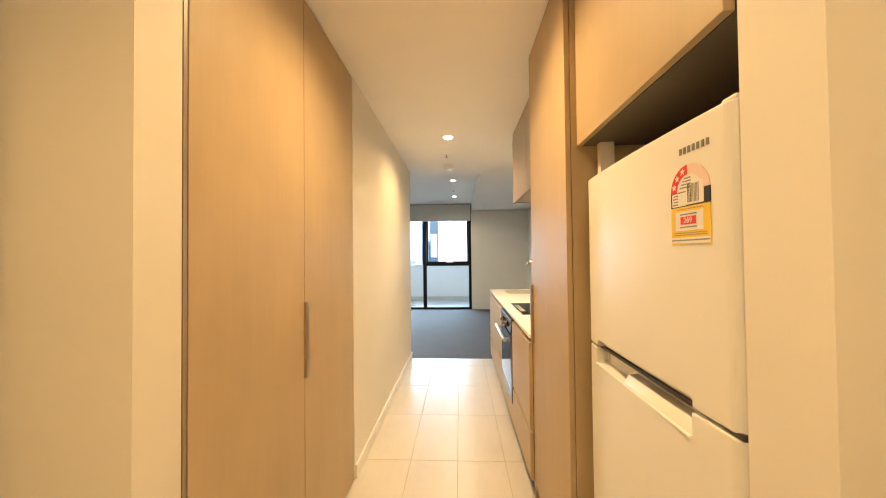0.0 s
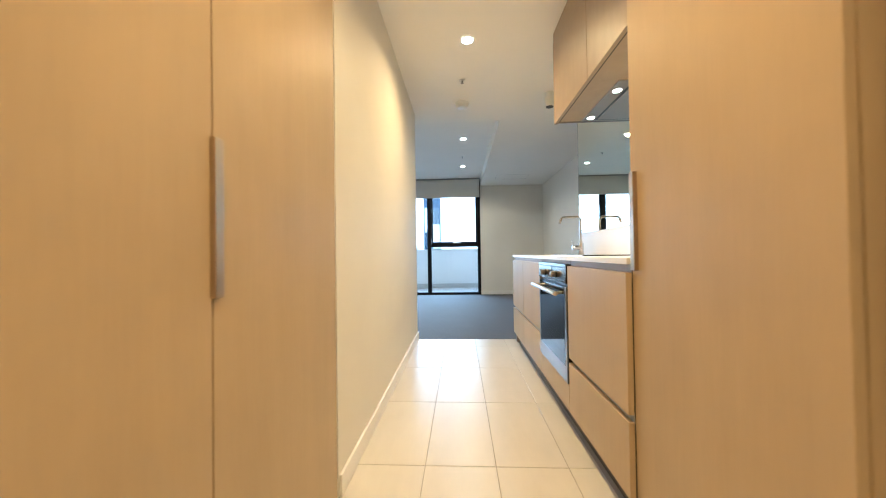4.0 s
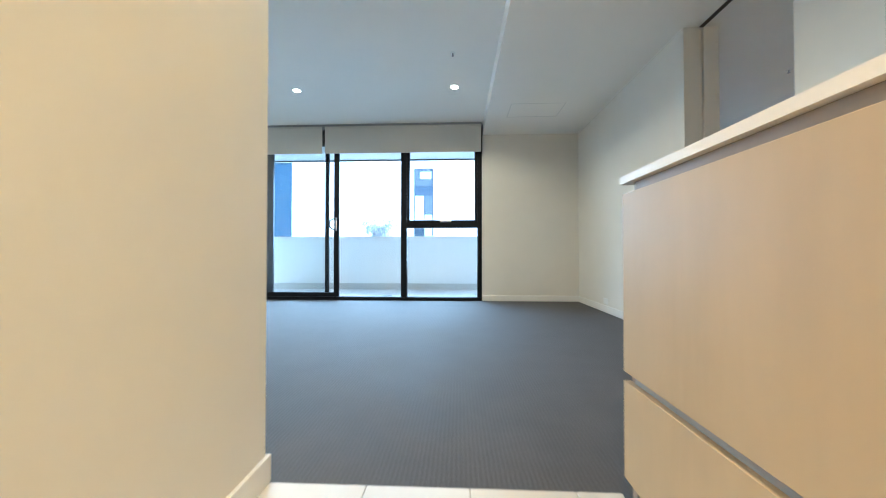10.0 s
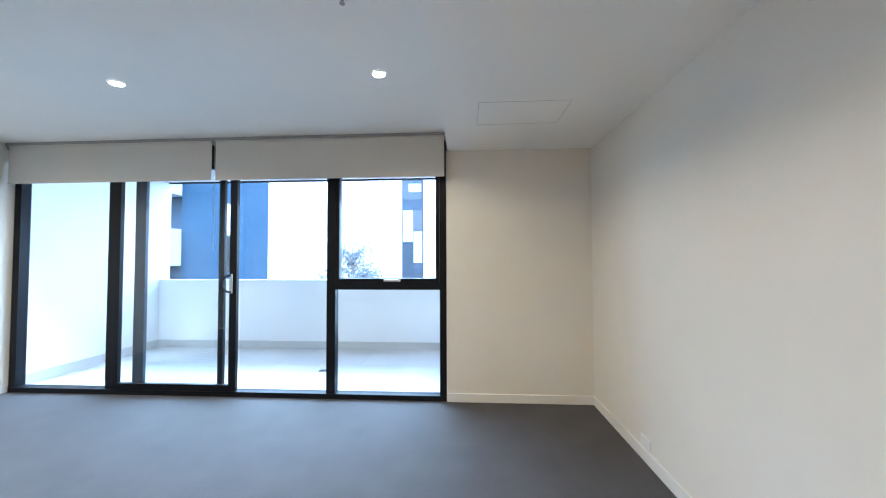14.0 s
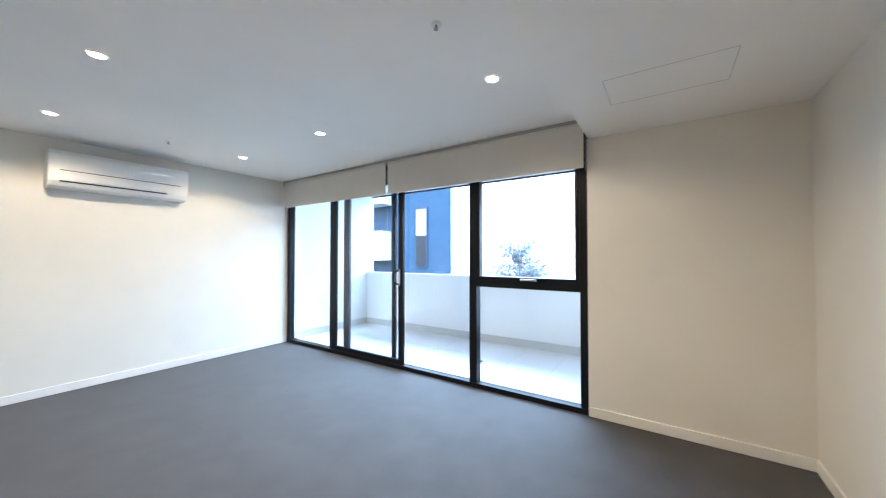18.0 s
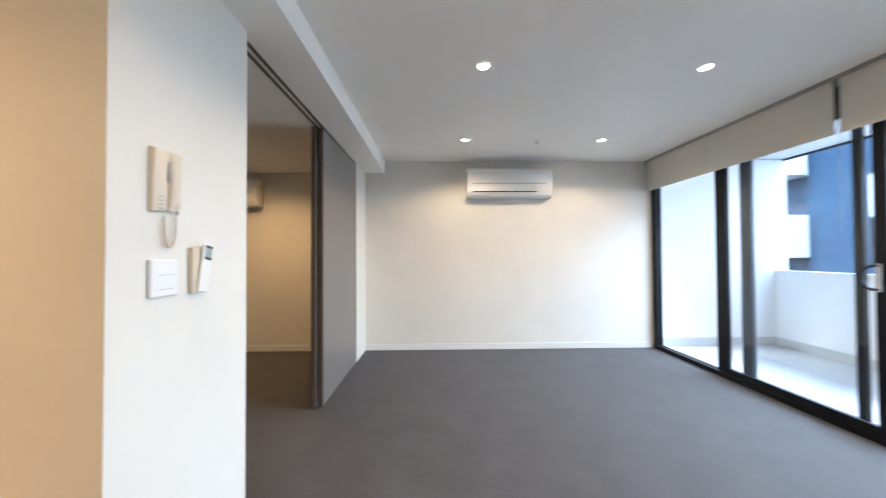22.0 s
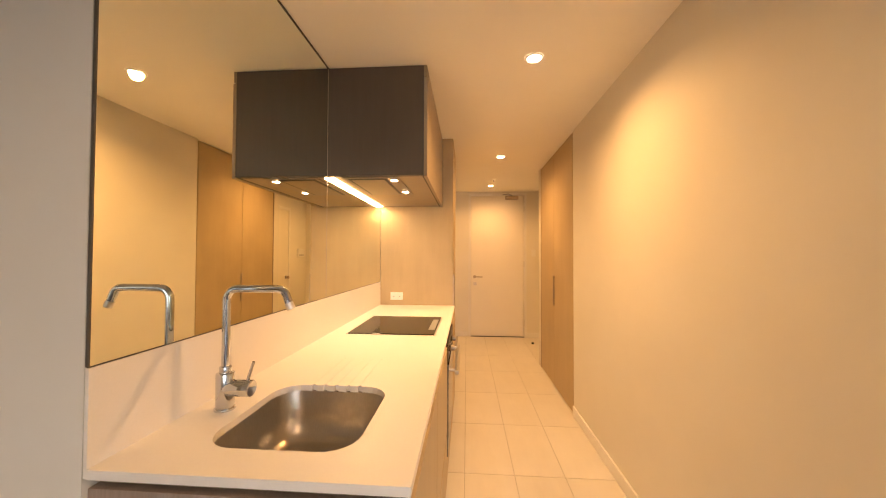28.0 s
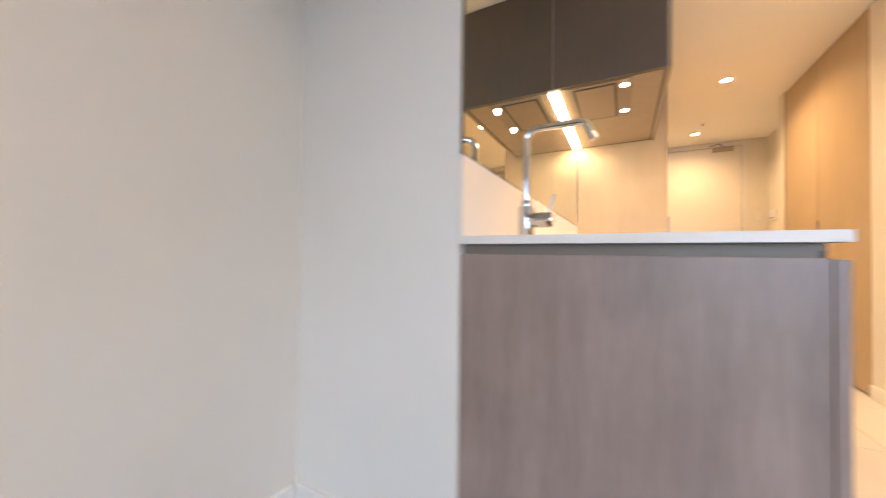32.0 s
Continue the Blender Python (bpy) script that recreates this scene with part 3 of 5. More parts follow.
part("gasket", box(FX + 0.02, FX + 0.07, FY0 + 0.006, FY1 - 0.006, 1.0592, 1.0668), DARKP, fr, "dark door gasket")
part("hinge_cover", box(FX + 0.014, FX + 0.07, FY0 + 0.003, FY0 + 0.05, 1.0595, 1.0715, 0.003), DARKP, fr, "black hinge cover between the doors")
part("hinge_cap", box(FX + 0.02, FX + 0.07, FY0 + 0.01, FY0 + 0.045, 1.634, 1.646, 0.006), WHITEP, fr)
part("foot_grille", box(FX + 0.04, FX + 0.08, FY0 + 0.01, FY1 - 0.01, 0.0, 0.075, 0.004), GREYP, fr)
# brand mark as plain bars, energy label
def fx(y):
    return FX + 0.012 * (2 * (y - FY0) / (FY1 - FY0) - 1) ** 2


mark = bmesh.new()
for k in range(7):
    y = 0.361 + 0.0117 * k
    box(fx(y) - 0.0018, fx(y) + 0.002, y, y + 0.0062, 1.572, 1.585, bm=mark)
part("brand_mark", mark, GREYPR, top_door, "grey raised brand mark drawn as plain bars")
LY, LZ = 0.412, 1.497
lab = thing("energy_label", fx(LY), LY, 1.39, "arched red, white and yellow energy rating sticker on the fridge door", "sticker")
LX = fx(LY) - 0.0015


def stick(name, bm, material, parent, label=""):
    """A printed patch laid on the bowed door front."""
    for v in bm.verts:
        v.co.x += fx(v.co.y) - fx(LY)
    return part(name, bm, material, parent, label)


def flat(y0, y1, z0, z1, d=0.0, bm=None):
    return box(LX - 0.0004 - 0.35 * d, LX + 0.004, y0, y1, z0, z1, bm=bm)


stick("sheet", flat(LY - 0.052, LY + 0.052, 1.39, 1.466), YELLOW, lab, "yellow lower panel")
stick("band", flat(LY - 0.052, LY + 0.052, 1.4663, LZ - 0.0002), BLACKPR, lab, "black middle band")
def dial(r0, r1, a0, a1, d, n=12):
    bm = bmesh.new()
    c = Vector((LX - 0.0004 - 0.35 * d, LY, LZ))
    ring = [[bm.verts.new(c + Vector((dx, r * math.cos(radians(a0 + (a1 - a0) * k / n)), r * math.sin(radians(a0 + (a1 - a0) * k / n))))) for k in range(n + 1)]
            for r, dx in ((r0, 0), (r1, 0), (r1, 0.0024 + d), (r0, 0.0024 + d))]
    for i in range(4):
        a, b = ring[i], ring[(i + 1) % 4]
        for k in range(n):
            bm.faces.new((a[k], a[k + 1], b[k + 1], b[k]))
    bm.faces.new([ring[i][0] for i in range(4)])
    bm.faces.new([ring[i][n] for i in range(4)][::-1])
    bmesh.ops.recalc_face_normals(bm, faces=bm.faces[:])
    return bm


stick("rating_arc_red", dial(0.033, 0.052, 0, 86, 0.0), RED, lab)
stick("rating_arc_pale", dial(0.033, 0.052, 86, 180, 0.0), PINKPR, lab, "pale pink unlit half of the rating arch")
stick("rating_centre", dial(0.001, 0.0328, 0, 180, 0.0), WHITEPR, lab)
for a in (16, 42, 68):
    cy, cz = LY + 0.0425 * math.cos(radians(a)), LZ + 0.0425 * math.sin(radians(a))
    star = bmesh.new()
    star.faces.new([star.verts.new((LX - 0.0009, cy + rr * math.sin(q), cz + rr * math.cos(q))) for q, rr in ((math.pi * k / 5, 0.008 if k % 2 == 0 else 0.0035) for k in range(10))])
    stick("rating_star", star, WHITEPR, lab)
stick("text_panel", flat(LY + 0.008, LY + 0.048, 1.468, LZ - 0.002, 0.0008), WHITEPR, lab)
stick("code_panel", flat(LY - 0.038, LY + 0.008, 1.469, LZ + 0.016, 0.001), WHITEPR, lab)
for k in range(9):
    stick("barcode_bar", flat(LY - 0.026 + 0.0034 * k, LY - 0.0243 + 0.0034 * k, 1.473, LZ + 0.012, 0.0018), BLACKPR if k > 5 else GREYPR, lab)
for k in range(4):
    stick("print_line", flat(LY + 0.03, LY + 0.045 - 0.002 * (k % 2), 1.471 + 0.006 * k, 1.4735 + 0.006 * k, 0.0018), GREYPR, lab)
for k in range(4):
    stick("print_line", flat(LY - 0.006, LY + 0.024 - 0.004 * k, LZ + 0.006 + 0.006 * k, LZ + 0.0085 + 0.006 * k, 0.0018), GREYPR, lab)
stick("reading_panel", flat(LY - 0.036, LY + 0.038, 1.418, 1.456, 0.001), WHITEPR, lab)
stick("reading_red", flat(LY - 0.018, LY + 0.024, 1.43, 1.446, 0.0018), RED, lab)
for z in (1.449, 1.4235):
    stick("print_line", flat(LY - 0.02, LY + 0.025, z, z + 0.0025, 0.0018), GREYPR, lab)


def text_mesh(body, size, m, thick=0.0004):
    cu = bpy.data.curves.new("txt", "FONT")
    cu.body, cu.size, cu.align_x, cu.align_y, cu.extrude = body, size, "CENTER", "CENTER", thick
    ob = bpy.data.objects.new("txt", cu)
    me = bpy.data.meshes.new_from_object(ob)
    bm = bmesh.new()
    bm.from_mesh(me)
    bmesh.ops.transform(bm, matrix=m, verts=bm.verts)
    bpy.data.objects.remove(ob)
    bpy.data.curves.remove(cu)
    bpy.data.meshes.remove(me)
    return bm


stick("reading_number", text_mesh("269", 0.016, Matrix.Translation((LX - 0.0014, LY + 0.003, 1.438)) @ Matrix.Rotation(radians(-90), 4, "Z") @ Matrix.Rotation(radians(90), 4, "X")), WHITEPR, lab)
for z, w in ((1.4605, 0.07), (1.4125, 0.09), (1.4085, 0.088)):
    stick("print_line", flat(LY - w / 2, LY + w / 2, z, z + 0.0012, 0.001), GREYPR, lab)
ft = stick("footer", flat(LY - 0.051, LY + 0.051, 1.3925, 1.404, 0.001), WHITEPR, lab)
stick("footer_line", flat(LY - 0.051, LY + 0.051, 1.3975, 1.4, 0.0016), GREYPR, ft)

# ---- bench ----
BX = 0.53
bench_end = thing("bench_end_panel", 0.9, YB - 0.02, 0, "grey-brown woodgrain end panel of the kitchen bench", "panel")
part("panel", box(BX + 0.0235, XM + 0.0085, YB - 0.036, YB - 0.012, 0.0, 0.872, 0.0015), WOOD_D, bench_end)
part("shadow_rail", box(BX + 0.0305, XM + 0.0085, YB - 0.06, YB - 0.037, 0.86, 0.8985), RAIL, bench_end)


def base_unit(name, y0, y1, split, label, lap=0.0):
    u = thing(name, 0.9, (y0 + y1) / 2, 0, label, "cabinet", "kitchen base cabinets")
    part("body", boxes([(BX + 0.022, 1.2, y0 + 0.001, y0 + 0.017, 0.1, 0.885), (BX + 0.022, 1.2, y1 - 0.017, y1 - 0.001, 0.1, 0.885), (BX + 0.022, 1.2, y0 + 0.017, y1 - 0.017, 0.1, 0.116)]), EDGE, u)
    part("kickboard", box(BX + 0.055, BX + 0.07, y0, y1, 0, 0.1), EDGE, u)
    if split:
        front = part("drawer_front", box(BX, BX + 0.02, y0 + 0.0015, y1 - 0.0015 + lap, 0.105, 0.365, 0.0012), WOOD, u)
        part("finger_rail", box(BX + 0.018, BX + 0.03, y0 + 0.003, y1 - 0.003, 0.36, 0.40), GREYP, u, "grey recessed finger rail")
        leaf = part("door", box(BX, BX + 0.02, y0 + 0.0015, y1 - 0.0015 + lap, 0.39, 0.870, 0.0012), WOOD, u)
        if lap:
            for owner, z0, z1 in ((front, 0.106, 0.364), (leaf, 0.391, 0.869)):
                part("edge_band", box(BX + 0.0006, BX + 0.0196, y1 - 0.0013 + lap, y1 - 0.0005 + lap, z0, z1), WOOD_D, owner, "grey-brown edge band")
        part("top_rail", box(BX + 0.02, BX + 0.035, y0 + 0.003, y1 - 0.003, 0.85, 0.8985), RAIL, u, "brown recessed rail under the worktop")
    return u


base_unit("base_cabinet", YT + 0.002, 2.293, True, "light oak laminate base cabinet beside the oven")
base_unit("base_cabinet", 2.911, 3.555, True, "light oak laminate base cabinet with a deep drawer")
base_unit("base_cabinet", 3.559, YB - 0.037, True, "light oak laminate base cabinet at the end of the bench", 0.0235)
ou = base_unit("oven_housing", 2.295, 2.909, False, "light oak laminate oven housing with a drawer below")
part("drawer_front", box(BX, BX + 0.02, 2.297, 2.907, 0.105, 0.245, 0.0012), WOOD, ou)
part("top_rail", box(BX + 0.02, BX + 0.035, 2.298, 2.906, 0.88, 0.8985), RAIL, ou, "brown recessed rail under the worktop")

oven = thing("built_in_oven", 0.75, 2.602, 0.25, "black glass and stainless steel built-in oven", "oven")
OX, OY0, OY1 = BX - 0.006, 2.300, 2.904
part("body", box(BX + 0.03, 1.05, OY0 + 0.02, OY1 - 0.02, 0.255, 0.872), GREYP, oven)
panel = part("control_panel", box(OX, BX + 0.03, OY0, OY1, 0.776, 0.878, 0.002), OVENST, oven, "stainless steel control panel with dark reflections in its colour")
for y in (2.488, 2.73):
    kn = part("knob", cyl(OX - 0.031, y, 0.816, 0.0175, 0.027, "x", 28, bevel=0.003), KNOBM, oven, "round brushed metal knob", smooth=True)
    part("knob_collar", cyl(OX - 0.005, y, 0.816, 0.0205, 0.005, "x", 28), OVENST, kn, smooth=True)
    part("knob_pointer", box(OX - 0.0325, OX - 0.0305, y - 0.0015, y + 0.0015, 0.822, 0.834), DARKP, kn)
dsp = part("display", box(OX - 0.002, OX + 0.004, 2.572, 2.658, 0.79, 0.858, 0.001), BLACKGL, oven, "black display")
part("display_button", box(OX - 0.003, OX - 0.001, 2.58, 2.645, 0.789, 0.797, 0.0004), GREYP, dsp)
for z in (0.786, 0.857):
    part("panel_groove", box(OX - 0.0012, OX + 0.001, OY0 + 0.02, OY1 - 0.02, z, z + 0.005), DARKP, panel)
part("vent_gap", box(OX + 0.02, BX + 0.03, OY0 + 0.002, OY1 - 0.002, 0.757, 0.775), DARKP, oven, "black gap above the door")
dr = part("oven_door", box(OX + 0.009, BX + 0.03, OY0 + 0.001, OY1 - 0.001, 0.251, 0.756), DARKP, oven, "oven door")
for q in ((OY0, OY0 + 0.03, 0.25, 0.757), (OY1 - 0.03, OY1, 0.25, 0.757), (OY0 + 0.03, OY1 - 0.03, 0.25, 0.335)):
    part("door_frame", box(OX, OX + 0.0088, *q, 0.0012), FRAMEST, dr, "stainless door frame")
part("door_glass", box(OX - 0.001, OX + 0.008, OY0 + 0.0305, OY1 - 0.0305, 0.336, 0.755, 0.001), OVENGL, dr, "dark oven door glass")
part("glass_border", box(OX - 0.0018, OX, OY0 + 0.032, OY1 - 0.032, 0.69, 0.754), BLACKGL, dr, "black printed band along the glass top")
hd = part("handle_bar", cyl(OX - 0.048, OY0 + 0.02, 0.722, 0.0125, OY1 - OY0 - 0.02, "y", 20, bevel=0.002), STEEL, dr, "brushed steel bar handle", smooth=True)
for y in (OY0 + 0.07, OY1 - 0.05):
    part("handle_post", cyl(OX - 0.048, y, 0.722, 0.008, 0.048, "x", 12), STEEL, hd)

# worktop with the sink cut out
SX0, SX1, SY0, SY1 = 0.690, 1.078, 3.645, 4.046
SINK = rounded(SX0, SX1, SY0, SY1, 0.085)
cut = 21  # the drainer grooves notch the rim between its two far corners
SINK[cut:cut] = [q for x in (0.80, 0.842, 0.884, 0.926, 0.968) for q in ((x - 0.007, SY0), (x - 0.005, SY0 - 0.009), (x + 0.005, SY0 - 0.009), (x + 0.007, SY0))]
wt = bmesh.new()
GROOVES = [rounded(x - 0.0035, x + 0.0035, 3.33, SY0 - 0.011, 0.0034, 3) for x in (0.80, 0.842, 0.884, 0.926, 0.968)]
outer = [(BX + 0.002, YT), (XM - 0.0012, YT), (XM - 0.0012, YB), (BX + 0.002, YB)]
ZT, ZB = 0.92, 0.899
def ring_face(z, loops):
    rows = [[wt.verts.new((x, y, z)) for x, y in pts] for pts in loops]
    es = [wt.edges.new((o[i], o[(i + 1) % len(o)])) for o in rows for i in range(len(o))]
    bmesh.ops.triangle_fill(wt, use_beauty=True, use_dissolve=False, edges=es)
    return rows


def band(a, c):
    for i in range(len(a)):
        wt.faces.new((a[i], a[(i + 1) % len(a)], c[(i + 1) % len(a)], c[i]))


upper = ring_face(ZT, [outer, SINK] + GROOVES)
lower = ring_face(ZB, [outer, SINK])
band(upper[0], lower[0])
band(upper[1], lower[1])
for g1, pts in zip(upper[2:], GROOVES):
    g2 = [wt.verts.new((x, y, ZT - 0.0012)) for x, y in pts]
    band(g1, g2)
    wt.faces.new(g2)
bmesh.ops.recalc_face_normals(wt, faces=wt.faces[:])
solid("worktop", wt, STONE, "cream stone worktop along the kitchen bench", "worktop", kind="object")
solid("upstand", box(XM - 0.001, XM + 0.0075, YT + 0.001, YB - 0.001, ZT - 0.02, 1.137, 0.001), STONE, "cream stone upstand behind the bench", "splashback", kind="object")

sk = thing("sink", 0.89, 3.83, 0.74, "undermounted stainless steel sink with rounded corners", "sink")
bowl = bmesh.new()
lev = [(0.0, ZB - 0.001, 0.016), (0.0, ZB - 0.003, 0.006), (0.008, 0.82, 0.0), (0.024, 0.765, 0.0), (0.05, 0.742, 0.0), (0.12, 0.738, 0.0)]
rings = []
for inset, z, grow in lev:
    pts = rounded(SX0 + inset - grow, SX1 - inset + grow, SY0 + inset - grow, SY1 - inset + grow, max(0.012, 0.085 - inset * 0.3))
    rings.append([bowl.verts.new((x, y, z)) for x, y in pts])
for a, b in zip(rings, rings[1:]):
    for k in range(len(a)):
        bowl.faces.new((a[k], b[k], b[(k + 1) % len(a)], a[(k + 1) % len(a)]))
bowl.faces.new(rings[-1])
bmesh.ops.solidify(bowl, geom=bowl.faces[:], thickness=0.0015)
part("bowl", bowl, SINKM, sk, smooth=True)
dr2 = part("drain", cyl(0.89, 3.83, 0.7392, 0.042, 0.004, "z", 28, bevel=0.001), CHROME, sk, "round chrome drain", smooth=True)
part("drain_centre", cyl(0.89, 3.83, 0.7432, 0.02, 0.003, "z", 20), DARKP, dr2)

# mixer tap
tp = thing("mixer_tap", 1.15, 3.85, ZT, "chrome square-neck kitchen mixer tap with a side lever", "tap")
part("base_flange", cyl(1.15, 3.85, ZT, 0.029, 0.006, "z", 28, bevel=0.001), CHROME, tp, smooth=True)
part("body", cyl(1.15, 3.85, ZT + 0.005, 0.0255, 0.105, "z", 28, bevel=0.002), CHROME, tp, smooth=True)
z0 = 1.284
neck = [(1.15, 3.85, 1.02), (1.15, 3.85, z0 - 0.05)] + arc((1.115, 3.85, z0 - 0.035), 0.035, 0, 90, (1, 0, 0), (0, 0, 1)) + [(0.99, 3.85, z0)] + arc((0.99, 3.85, z0 - 0.03), 0.03, 90, 150, (1, 0, 0), (0, 0, 1)) + [(0.952, 3.85, z0 - 0.045)]
sp = part("spout", tube(neck, 0.0115, 20), CHROME, tp, "chrome swivel spout", smooth=True)
part("aerator", tube([(0.9545, 3.85, z0 - 0.041), (0.945, 3.85, z0 - 0.06)], 0.0125, 18), STEEL, sp, smooth=True)
part("collar", cyl(1.15, 3.85, 1.022, 0.0165, 0.028, "z", 24, bevel=0.002), CHROME, sp, smooth=True)
part("cartridge", cyl(1.065, 3.85, 0.985, 0.0245, 0.085, "x", 28, bevel=0.003), CHROME, tp, smooth=True)
part("lever", tube([(1.082, 3.85, 1.0), (1.06, 3.852, 1.065)], [0.005, 0.004], 12), CHROME, tp, smooth=True)

# cooktop
ck = thing("induction_cooktop", 0.87, 2.57, ZT, "black glass cooktop set on the worktop", "cooktop")
part("glass_top", box(0.61, 1.128, 2.285, 2.86, ZT + 0.0003, ZT + 0.006, 0.002), BLACKGL, ck)
for x in (0.604, 1.128):
    part("steel_edge", box(x, x + 0.006, 2.28, 2.865, ZT + 0.0003, ZT + 0.005), STEEL, ck)
part("glass_border", box(0.62, 0.66, 2.40, 2.74, ZT + 0.006, ZT + 0.0063), GREYPR, ck, "faint printed touch controls")

so = thing("wall_socket", 1.085, YT, 0.95, "white double power socket above the worktop", "socket")
part("plate", box(1.025, 1.142, YT, YT + 0.009, 0.968, 1.04, 0.003), WHITEP, so)
for x in (1.055, 1.112):
    part("outlet", boxes([(x - 0.006, x - 0.002, YT + 0.009, YT + 0.0105, 0.995, 1.005), (x + 0.002, x + 0.006, YT + 0.009, YT + 0.0105, 0.995, 1.005)]), DARKP, so)
    part("rocker", box(x - 0.008, x + 0.008, YT + 0.009, YT + 0.012, 1.016, 1.032, 0.001), WHITEP, so)

# mirror splashback in two panels
for a, b in ((YT + 0.002, 2.905), (2.909, YB - 0.004)):
    solid("mirror_panel", box(XM, XM + 0.006, a, b, 1.1415, H - 0.011), MIRROR, "tall frameless mirror splashback panel", "mirror", kind="object", group="mirror panels")
solid("mirror_top_trim", box(XM - 0.002, XM + 0.006, YT + 0.002, YB - 0.004, H - 0.0108, H - 0.0006), EDGE, "dark slim strip along the top of the mirror", "trim")
solid("mirror_joint_trim", box(XM - 0.0012, XM + 0.0055, 2.9052, 2.9088, 1.1415, H - 0.0112), PULLM, "slim metal joint strip between the mirror panels", "trim")
solid("mirror_base_trim", box(XM + 0.002, XM + 0.0075, YT + 0.002, YB - 0.004, 1.1372, 1.1412), EDGE, "thin dark joint under the mirror", "trim")
solid("mirror_edge_trim", box(XM - 0.0005, XM + 0.006, YB - 0.0035, YB + 0.0006, 1.1405, H - 0.004), EDGE, "dark slim edge strip at the end of the mirror", "trim")

# rangehood cupboard
hd_t = thing("rangehood_cupboard", 0.95, 2.28, 1.85, "dark taupe rangehood cupboard hung from the ceiling", "rangehood")
HX, HY0, HY1, HZ = 0.65, YT + 0.003, 2.905, 1.855
part("end_panel", box(HX + 0.022, XM - 0.0004, HY1 - 0.02, HY1, HZ, H - 0.004, 0.0012), HOODM, hd_t, "dark taupe end panel")
part("rear_panel", box(HX + 0.022, XM - 0.002, HY0, HY0 + 0.018, HZ, H - 0.004), HOODM, hd_t)
for a, b in ((HY0 + 0.001, 2.28), (2.284, HY1 - 0.001)):
    part("door", box(HX, HX + 0.02, a, b, HZ - 0.008, 2.425, 0.0012), WOOD_H, hd_t, "oak laminate flap door")
part("top_filler", box(HX + 0.004, HX + 0.022, HY0 + 0.001, HY1 - 0.001, 2.432, H - 0.004), WOOD_H, hd_t)
part("underside", box(HX + 0.022, XM - 0.002, HY0 + 0.018, HY1 - 0.02, HZ, HZ + 0.016), WOOD_H, hd_t)
# dark strips laid on the underside to draw the shade of the gap
part("shadow_gap", box(HX + 0.0203, HX + 0.032, HY0 + 0.001, HY1 - 0.021, HZ - 0.0015, HZ - 0.0002), EDGE, hd_t, "dark strip for the shaded gap behind the flap doors")
part("shadow_gap", box(HX + 0.032, XM - 0.003, HY1 - 0.03, HY1 - 0.0205, HZ - 0.0015, HZ - 0.0002), EDGE, hd_t)
rh = part("extractor_tray", box(0.825, 1.165, 2.31, 2.87, HZ - 0.006, HZ - 0.0003, 0.002), HOODTRAY, hd_t, "slim steel extractor tray with warm reflections in its colour")
part("filter_gap", box(0.905, 1.14, 2.345, 2.845, HZ - 0.0075, HZ - 0.006), DARKP, rh, "dark gap round the filter plate")
part("filter_plate", box(0.92, 1.125, 2.36, 2.83, HZ - 0.011, HZ - 0.0076, 0.0015), HOODTRAY, rh)
for y in (2.42, 2.80):
    spot(0.865, y, HZ - 0.02, HOOD_W, 150, size=0.02, colour=(1.0, 0.75, 0.50))
    hl = part("hood_lamp", cyl(0.865, y, HZ - 0.009, 0.027, 0.003, "z", 24), STEEL, rh, "small round hood lamp")
    part("lens", cyl(0.865, y, HZ - 0.0105, 0.021, 0.0015, "z", 24), LENS, hl)
part("led_strip", box(1.214, 1.234, HY0 + 0.03, HY1 - 0.025, HZ - 0.008, HZ - 0.0003), STRIPM, hd_t, "glowing linear light strip")
strip_lamp = new("strip_lamp", bpy.data.lights.new("strip_lamp", "AREA"))
strip_lamp.data.shape, strip_lamp.data.size, strip_lamp.data.size_y, strip_lamp.data.energy, strip_lamp.data.color = "RECTANGLE", 0.025, 1.2, STRIP_W, (1.0, 0.70, 0.40)
strip_lamp.matrix_world = pose(1.2245, 2.28, HZ - 0.011)

# ---- door beside the entry ----
d2 = thing("door_2", -0.815, -0.05, 0.0, "cream painted flush side door beside the entry, closed", "door", kind="structure")
part("door_leaf", box(-0.8198, -0.806, -0.41, 0.30, 0.01, 2.1, 0.002), DOORW, d2)
for q in ((-0.46, -0.413, 0.0, 2.15), (0.303, 0.35, 0.0, 2.15), (-0.413, 0.303, 2.103, 2.15)):
    part("door_frame", box(-0.8198, -0.80, *q, 0.002), TRIM, d2)
kb = part("door_knob", cyl(-0.806, -0.34, 1.04, 0.025, 0.008, "x", 24), CHROME, d2, "round dark metal knob", smooth=True)
part("knob", cyl(-0.798, -0.34, 1.04, 0.016, 0.045, "x", 20, r2=0.024, bevel=0.004), PULLM, kb, smooth=True)
bx = thing("wall_control_panel", -0.82, -0.84, 1.36, "white wall control panel beside the entry door", "control panel")
part("cover", box(-0.8198, -0.80, -0.94, -0.72, 1.36, 1.5, 0.004), WHITEP, bx)
part("window_strip", box(-0.8, -0.7985, -0.92, -0.75, 1.385, 1.4), GREYP, bx)

